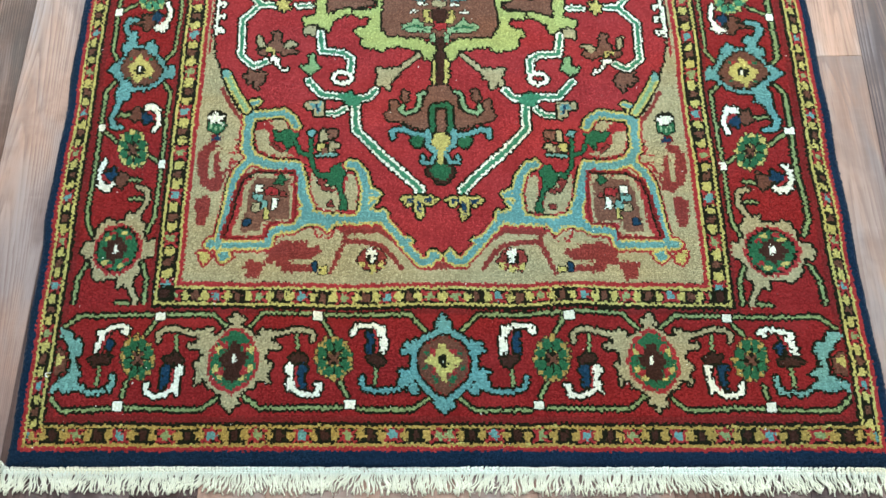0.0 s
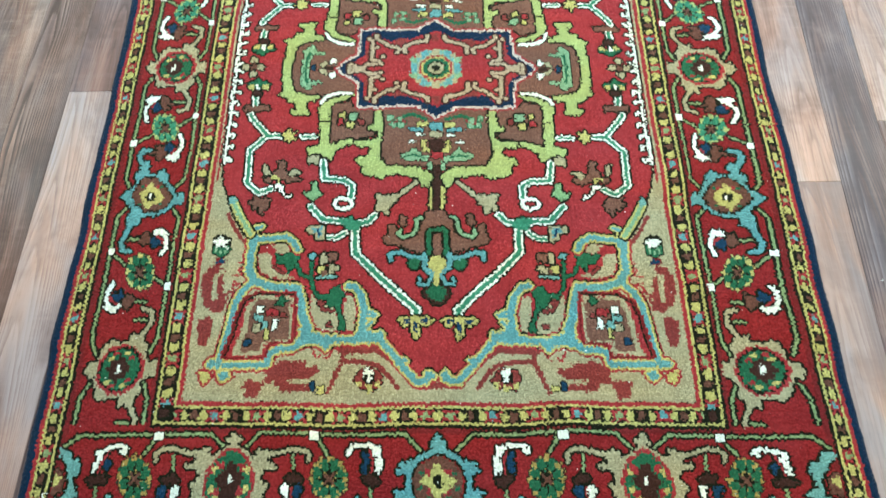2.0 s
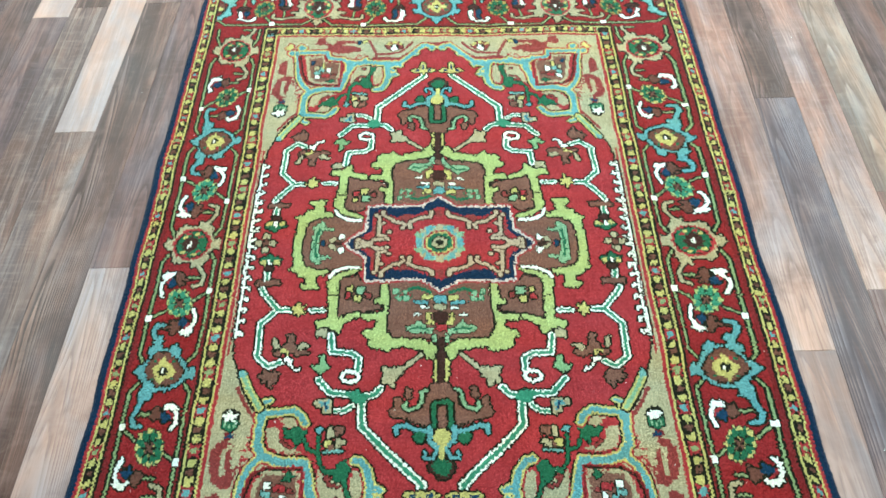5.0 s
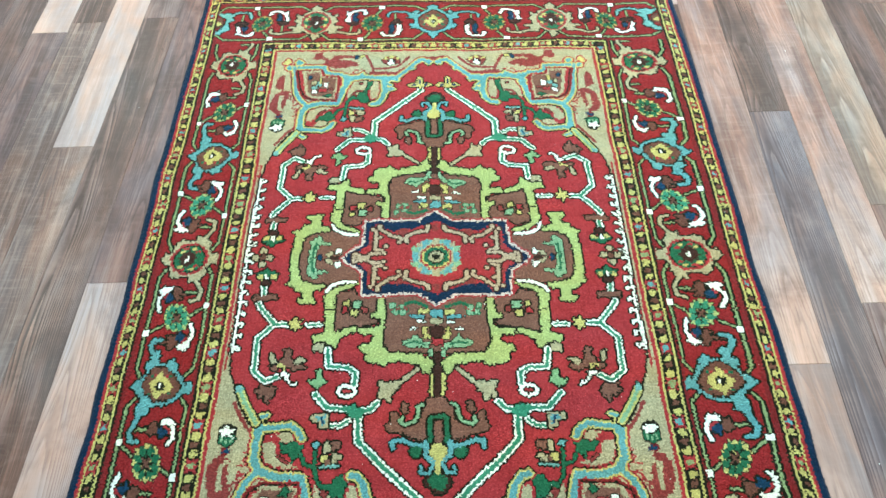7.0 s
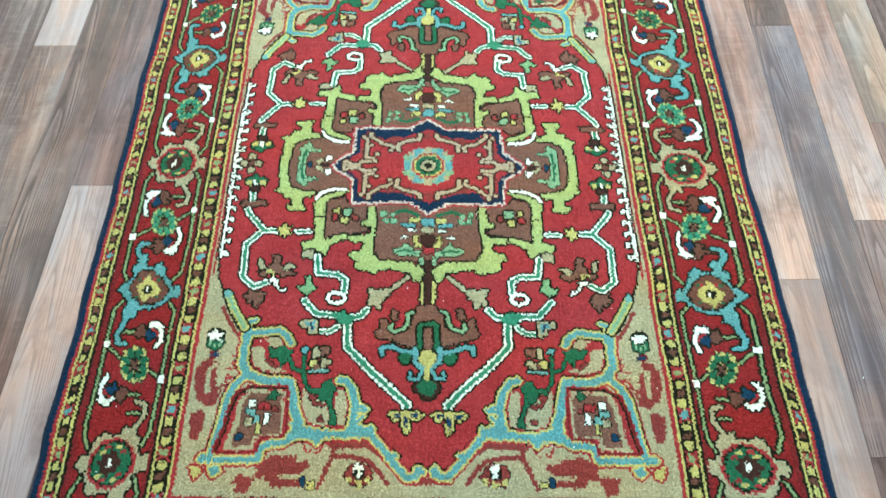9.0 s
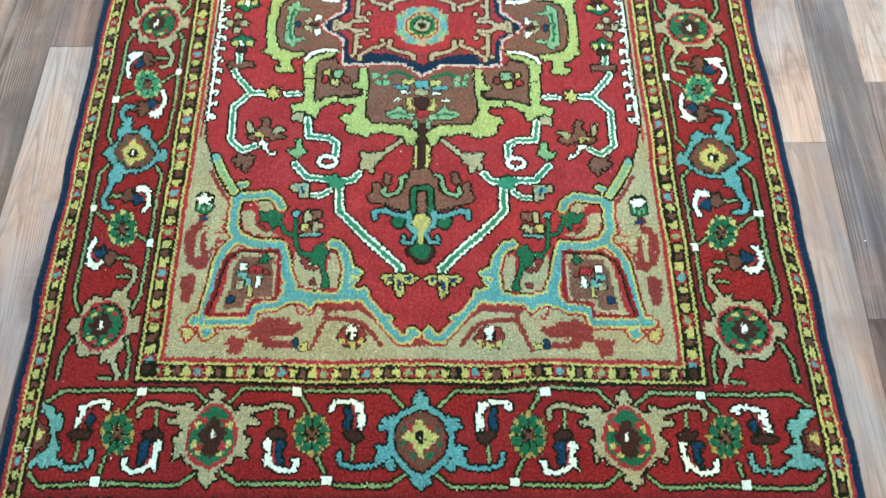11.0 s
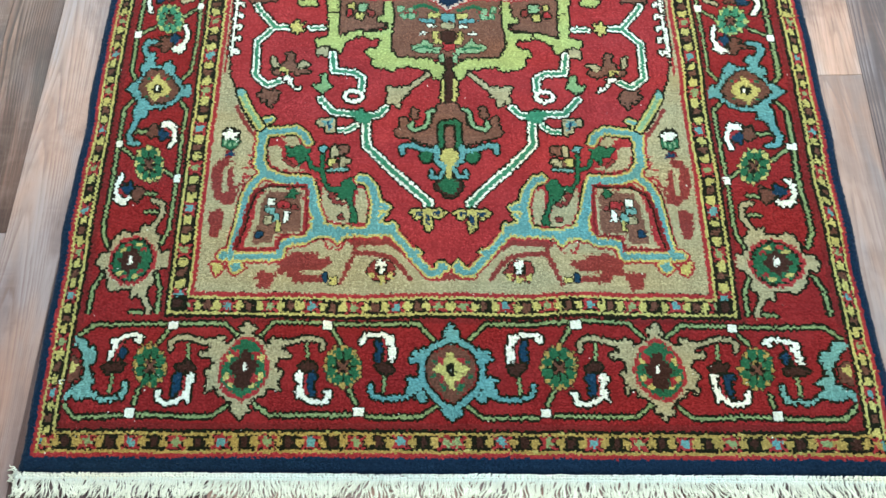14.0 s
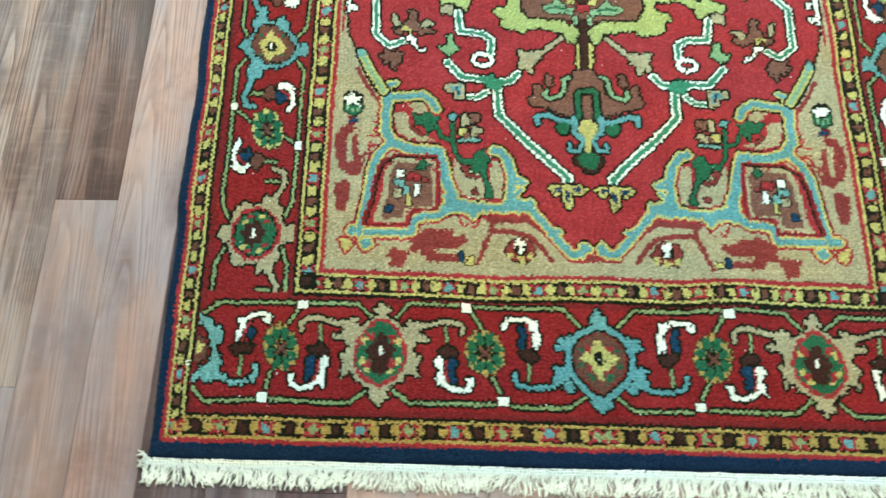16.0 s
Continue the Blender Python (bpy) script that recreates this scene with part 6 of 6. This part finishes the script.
def make_rug():
    g = weave()
    root = tagged(new("rug"), "hand-knotted red wool rug with lime medallion and cotton fringe", "rug")
    r = np.random.default_rng(9)
    nu, nv = NU + 1, NV + 1
    u = np.arange(nu) * KNOT - HALF_U
    v = np.arange(nv) * KNOT - HALF_V
    u, v = np.meshgrid(u, v)
    ju, jv = r.normal(0, 0.06, (nv, nu)), r.normal(0, 0.06, (nv, nu))
    edge = 0.22 * smooth_noise(nu, nv, 45, 21) * np.clip(np.abs(u) / HALF_U, 0, 1) ** 6
    x, y = lay(u + ju + edge, v + jv + 0.12 * smooth_noise(nu, nv, 60, 22))
    z = r.normal(0, 0.0004, (nv, nu)) + 0.0006 * smooth_noise(nu, nv, 24, 23)
    for a, half, drop, reach in ((np.abs(u), HALF_U, 0.0085, 0.9), (np.abs(v), HALF_V, 0.0045, 0.8)):
        k = np.clip((a - half + reach) / reach, 0, 1)
        z -= drop * (1 - np.sqrt(np.clip(1 - k * k, 0, 1)))
    # a shallow groove where two dyes meet
    ink = g.ink
    change = np.zeros((nv, nu))
    change[1:-1, 1:-1] += (ink[1:, 1:] != ink[:-1, 1:]) | (ink[1:, 1:] != ink[1:, :-1]) | (ink[1:, 1:] != ink[:-1, :-1])
    z -= 0.00035 * change
    where = np.stack([x, y, z], -1).reshape(-1, 3)
    index = np.arange(nu * nv).reshape(nv, nu)
    corners = np.stack([index[1:, :-1], index[1:, 1:], index[:-1, 1:], index[:-1, :-1]], -1).reshape(-1, 4)
    side = ((g.u > 0).astype(int) + 2 * (g.v > 0).astype(int)).ravel()
    halves_v, halves_u = (g.v > 0).astype(int).ravel(), (g.u > 0).astype(int).ravel()
    zone, inks = g.zone.ravel(), ink.ravel()
    for number, name in ZONES.items():
        if number in (0, 2, 5, 6, 7, 8):
            share = np.zeros_like(side)
        elif number in (4, 10):
            share = halves_v
        elif number == 15:
            share = halves_u
        else:
            share = side
        for s in np.unique(share):
            cells = np.nonzero((zone == number) & (share == s))[0]
            if not len(cells):
                continue
            used, faces = np.unique(corners[cells], return_inverse=True)
            me = bpy.data.meshes.new(name)
            me.vertices.add(len(used))
            me.vertices.foreach_set("co", where[used].ravel())
            me.loops.add(4 * len(cells))
            me.loops.foreach_set("vertex_index", faces.ravel().astype(np.int32))
            me.polygons.add(len(cells))
            me.polygons.foreach_set("loop_start", np.arange(len(cells), dtype=np.int32) * 4)
            dyes, slot = np.unique(inks[cells], return_inverse=True)
            for d in dyes:
                me.materials.append(WOOL[d])
            me.polygons.foreach_set("material_index", slot.ravel().astype(np.int32))
            me.update(calc_edges=True)
            me.polygons.foreach_set("use_smooth", np.ones(len(cells), bool))
            ob = tagged(new(name, me), ZONE_LABELS[name])
            ob.parent = root
    # woven foundation under the pile
    bm = bmesh.new()
    top, low = [], []
    for a, b in ((-1, -1), (1, -1), (1, 1), (-1, 1)):
        px, py = lay(a * (HALF_U - 1.2), b * (HALF_V - 0.6))
        low.append(bm.verts.new((px, py, FLOOR)))
        top.append(bm.verts.new((px, py, FLOOR + 0.0045)))
    bm.faces.new(low)
    bm.faces.new(top[::-1])
    for i in range(4):
        bm.faces.new((low[i], top[i], top[i - 1], low[i - 1]))
    part("foundation", bm, COTTON, root, "off-white cotton backing")
    return root


rug = make_rug()


# ---- fringe ----
def strand(bm, r, start, length, lean, wave, radius):
    """One cotton yarn that drops to the floor, wavers and curls at its tip."""
    n, sides = 10, 6
    bend, curl = r.normal(0, 0.22), r.normal(0, 0.8)
    lift = r.uniform(0.0, 0.0016)
    x, y = start, 0.0
    rows = []
    for i in range(n + 1):
        k = i / n
        a = lean + bend * k + curl * k ** 4 + 0.42 * math.sin(7.5 * k + wave)
        z = 0.0058 - 0.0040 * min(1, 2.4 * k) + lift * math.sin(math.pi * k)
        w = radius * (1.0 + 0.12 * math.sin(21 * k + wave))
        side = Vector((math.cos(a), -math.sin(a), 0))
        at = Vector((x, y, max(z, w)))
        rows.append([bm.verts.new(at + side * w * math.cos(math.tau * j / sides) + Vector((0, 0, w * math.sin(math.tau * j / sides)))) for j in range(sides)])
        x += length / n * math.sin(a)
        y -= length / n * math.cos(a)
    for a, b in zip(rows, rows[1:]):
        for j in range(sides):
            bm.faces.new((a[j - 1], a[j], b[j], b[j - 1]))
    bm.faces.new(rows[-1])


def tassel_mesh(seed):
    r = np.random.default_rng(seed)
    bm = bmesh.new()
    wave = r.uniform(0, 6.3)
    for k in range(4):
        strand(bm, r, (k - 1.5) * 0.0012, 0.032 * r.uniform(0.85, 1.1), (k - 1.5) * 0.07 + r.normal(0, 0.10), wave + r.normal(0, 0.5), 0.00125)
    me = bpy.data.meshes.new("tassel")
    bm.to_mesh(me)
    bm.free()
    me.polygons.foreach_set("use_smooth", np.ones(len(me.polygons), bool))
    me.materials.append(COTTON)
    return me


def make_fringe(parent):
    shapes = [tassel_mesh(40 + k) for k in range(24)]
    r = np.random.default_rng(77)
    n = 225
    knots = np.arange(0, n + 12, 6)
    for end in (1, -1):
        drift = np.interp(np.arange(n), knots, r.normal(0, 16, len(knots)))
        heading = bmesh.new()
        for k in range(n):
            u = -HALF_U + 0.4 + k * (2 * HALF_U - 0.8) / (n - 1)
            x, y = lay(u, end * (HALF_V + 0.55))
            ob = new("tassel", shapes[int(r.integers(len(shapes)))])
            ob.parent = parent
            ob.matrix_basis = pose(x, y, FLOOR, 0, 0, (0 if end > 0 else 180) + drift[k] + end * 16 * u / HALF_U + r.normal(0, 6))
        m = 250
        for k in range(m):
            u = -HALF_U + 0.1 + k * (2 * HALF_U - 0.2) / (m - 1)
            for row, lean in ((0.0, 28), (0.34, -28), (0.68, 28)):
                x, y = lay(u + r.normal(0, 0.04), end * (HALF_V + row + r.normal(0, 0.04)))
                turn = Matrix.Translation((x, y, FLOOR + 0.0058 - 0.0016 * row)) @ Euler((0, 0, radians(end * lean + r.normal(0, 10)))).to_matrix().to_4x4() @ Matrix.Diagonal((0.0038, 0.0024, 0.0026, 1))
                bmesh.ops.create_icosphere(heading, subdivisions=1, radius=1, matrix=turn)
        part("fringe_heading", heading, COTTON, parent, "twined off-white cotton heading")
        # frayed tufts where the heading ends at the selvedges
        for edge in (-1, 1):
            for k in range(4):
                x, y = lay(edge * (HALF_U + r.uniform(-0.5, 0.5)), end * (HALF_V + r.uniform(-0.3, 0.4)))
                ob = new("tassel", shapes[int(r.integers(len(shapes)))])
                ob.parent = parent
                ob.matrix_basis = pose(x, y, FLOOR + 0.002, 0, 0, (0 if end > 0 else 180) + end * edge * r.uniform(30, 110)) @ Matrix.Diagonal((0.7, 0.5, 1, 1))


make_fringe(rug)


# ---- floor planks ----
WIDTH = 0.0970
FIRST = -0.7165
TILT = 0.025
ROWS = {
    -5: [(-1.9, "brown"), (-0.75, "tan"), (0.5, "mauve"), (1.5, "grey")],
    -4: [(-2.3, "grey"), (-0.7, "tan"), (0.25, "brown"), (1.2, "mauve")],
    -3: [(-1.6, "pale"), (-0.40, "mauve"), (0.824, "pale")],
    -2: [(-1.8, "pale"), (-0.50, "drift"), (0.865, "umber")],
    -1: [(-2.1, "ash"), (-0.86, "drift"), (0.372, "pale"), (1.3, "mauve")],
    0: [(-1.8, "ash"), (-0.567, "umber"), (0.877, "tan")],
    1: [(-1.25, "dawn"), (-0.038, "mauve"), (1.1, "brown")],
    4: [(-2.2, "mauve"), (-1.0, "mauve"), (0.2, "tan")],
    5: [(-1.9, "pale"), (-0.7, "brown"), (0.4, "grey")],
    # rows 6 to 9: pale near planks put the floor's white glare into colour
    6: [(-2.1, "pale"), (-0.8, "tan"), (0.4, "mauve")],
    7: [(-1.8, "pale"), (-0.6, "grey"), (0.5, "tan")],
    8: [(-2.0, "pale"), (-0.9, "brown"), (0.3, "rosy")],
    9: [(-1.9, "pale"), (-0.7, "tan"), (0.5, "mauve")],
    10: [(-2.1, "ash"), (-0.9, "mauve"), (0.3, "tan")],
    11: [(-1.8, "ash"), (-0.6, "tan"), (0.5, "grey")],
    15: [(-1.3, "ash"), (-0.274, "blush"), (0.95, "grey")],
    16: [(-1.7, "brown"), (-0.62, "slate"), (0.428, "umber"), (1.4, "grey")],
    17: [(-1.6, "rosy"), (-0.138, "blush"), (1.2, "tan")],
    18: [(-1.9, "grey"), (-0.8, "tan"), (0.12, "cream"), (1.35, "tan")],
    19: [(-1.6, "tan"), (-0.2, "brown"), (1.0, "mauve")],
    20: [(-1.4, "brown"), (-0.35, "umber"), (0.85, "brown")],
}


def plank(x0, y0, x1, y1):
    """A plank with a fine bevel round its top."""
    bm = bmesh.new()
    b = 0.0006
    low = [bm.verts.new(p) for p in ((x0, y0, FLOOR - 0.0028), (x1, y0, FLOOR - 0.0028), (x1, y1, FLOOR - 0.0028), (x0, y1, FLOOR - 0.0028))]
    mid = [bm.verts.new((v.co.x, v.co.y, FLOOR - b * 0.6)) for v in low]
    top = [bm.verts.new((v.co.x + b * a, v.co.y + b * c, FLOOR)) for v, (a, c) in zip(low, ((1, 1), (-1, 1), (-1, -1), (1, -1)))]
    for i in range(4):
        bm.faces.new((low[i - 1], low[i], mid[i], mid[i - 1]))
        bm.faces.new((mid[i - 1], mid[i], top[i], top[i - 1]))
    bm.faces.new(top)
    return bm


def lay_floor():
    r = random.Random(4)
    joint = 0.0003
    first, last = int((X0 - FIRST) / WIDTH) - 1, int((X1 - FIRST) / WIDTH) + 1
    rest = {}
    for k in range(first, last + 1):
        x0 = FIRST + (k - 1) * WIDTH
        runs = list(ROWS.get(k, []))
        if not runs:
            y = Y0 + r.uniform(-1.1, 0)
            while y < Y1:
                runs.append((y, r.choice(("pale", "mauve", "brown", "grey", "tan", "tan"))))
                y += r.uniform(0.75, 1.3)
        else:
            y = runs[0][0]
            while y > Y0:
                y -= r.uniform(0.8, 1.3)
                runs.insert(0, (y, r.choice(("pale", "mauve", "brown", "tan"))))
            y = runs[-1][0] + r.uniform(0.9, 1.3)
            while y < Y1:
                runs.append((y, r.choice(("pale", "mauve", "brown", "grey", "tan"))))
                y += r.uniform(0.75, 1.3)
        for (y0, tone), (y1, _) in zip(runs, runs[1:] + [(Y1, "")]):
            y0, y1 = max(y0, Y0), min(y1, Y1)
            if y1 - y0 < 0.05 or x0 < X0 or x0 + WIDTH > X1:
                continue
            bm = plank(joint, joint, WIDTH - joint, y1 - y0 - joint)
            shear = Matrix.Identity(4)
            shear[0][1] = TILT
            bmesh.ops.transform(bm, matrix=shear, verts=bm.verts)
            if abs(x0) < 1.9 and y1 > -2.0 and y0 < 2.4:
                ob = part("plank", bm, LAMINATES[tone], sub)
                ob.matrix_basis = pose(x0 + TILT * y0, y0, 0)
            else:
                me = rest.setdefault(tone, bmesh.new())
                bmesh.ops.translate(bm, vec=(x0 + TILT * y0, y0, 0), verts=bm.verts)
                tmp = bpy.data.meshes.new("plank")
                bm.to_mesh(tmp)
                bm.free()
                me.from_mesh(tmp)
                bpy.data.meshes.remove(tmp)
    for tone, bm in rest.items():
        tagged(part("planks", bm, LAMINATES[tone], sub), kind="stuff")


lay_floor()


# ---- small scraps ----
def scrap(name, label, category, material, at, size, seed):
    """A short curled bit of thread."""
    r = np.random.default_rng(seed)
    bm = bmesh.new()
    rows = []
    for i in range(9):
        k = i / 8
        a = 1.2 + 5.0 * k
        c = Vector((size * (k - 0.5) + 0.25 * size * math.sin(a), 0.3 * size * math.cos(a * 1.3), 0.0009 + 0.0006 * math.sin(4 * k)))
        w = 0.0009 * (1 - 0.4 * k)
        rows.append([bm.verts.new(c + Vector((w * math.cos(j * math.tau / 5), w * math.sin(j * math.tau / 5) * 0.7, w * math.sin(j * math.tau / 5)))) for j in range(5)])
    for a, b in zip(rows, rows[1:]):
        for j in range(5):
            bm.faces.new((a[j - 1], a[j], b[j], b[j - 1]))
    bm.faces.new(rows[0])
    bm.faces.new(rows[-1][::-1])
    ob = tagged(part(name, bm, material), label, category)
    ob.matrix_basis = pose(*at, 0, 0, 40)


px, py = lay(-58.9, 83.2)
scrap("thread_scrap", "short curled scrap of white thread on the rug", "thread", COTTON, (px, py, 0.0003), 0.012, 3)


def lint(name, label, at, seed, n):
    """Tiny pale fluffs scattered over a surface; at(r) gives each one's place."""
    r = np.random.default_rng(seed)
    bm = bmesh.new()
    for k in range(n):
        size = r.uniform(0.0004, 0.0009)
        turn = Matrix.Translation(at(r)) @ Euler((0, 0, r.uniform(0, 6.3))).to_matrix().to_4x4() @ Matrix.Diagonal((size * r.uniform(0.8, 2.2), size, size * 0.6, 1))
        bmesh.ops.create_icosphere(bm, subdivisions=1, radius=1, matrix=turn)
    tagged(part(name, bm, COTTON), label, "lint", kind="stuff")


def on_rug(r):
    x, y = lay(r.uniform(-61, 61), r.choice((1, -1)) * 94 * r.uniform(0, 1) ** 0.5)
    return x, y, 0.0012


lint("rug_lint", "tiny white lint specks on the wool pile", on_rug, 12, 170)
lint("floor_lint", "tiny white dust specks on the laminate floor", lambda r: (r.choice((-1, 1)) * r.uniform(0.7, 1.15), r.uniform(-0.9, 1.0), FLOOR + 0.0004), 13, 12)
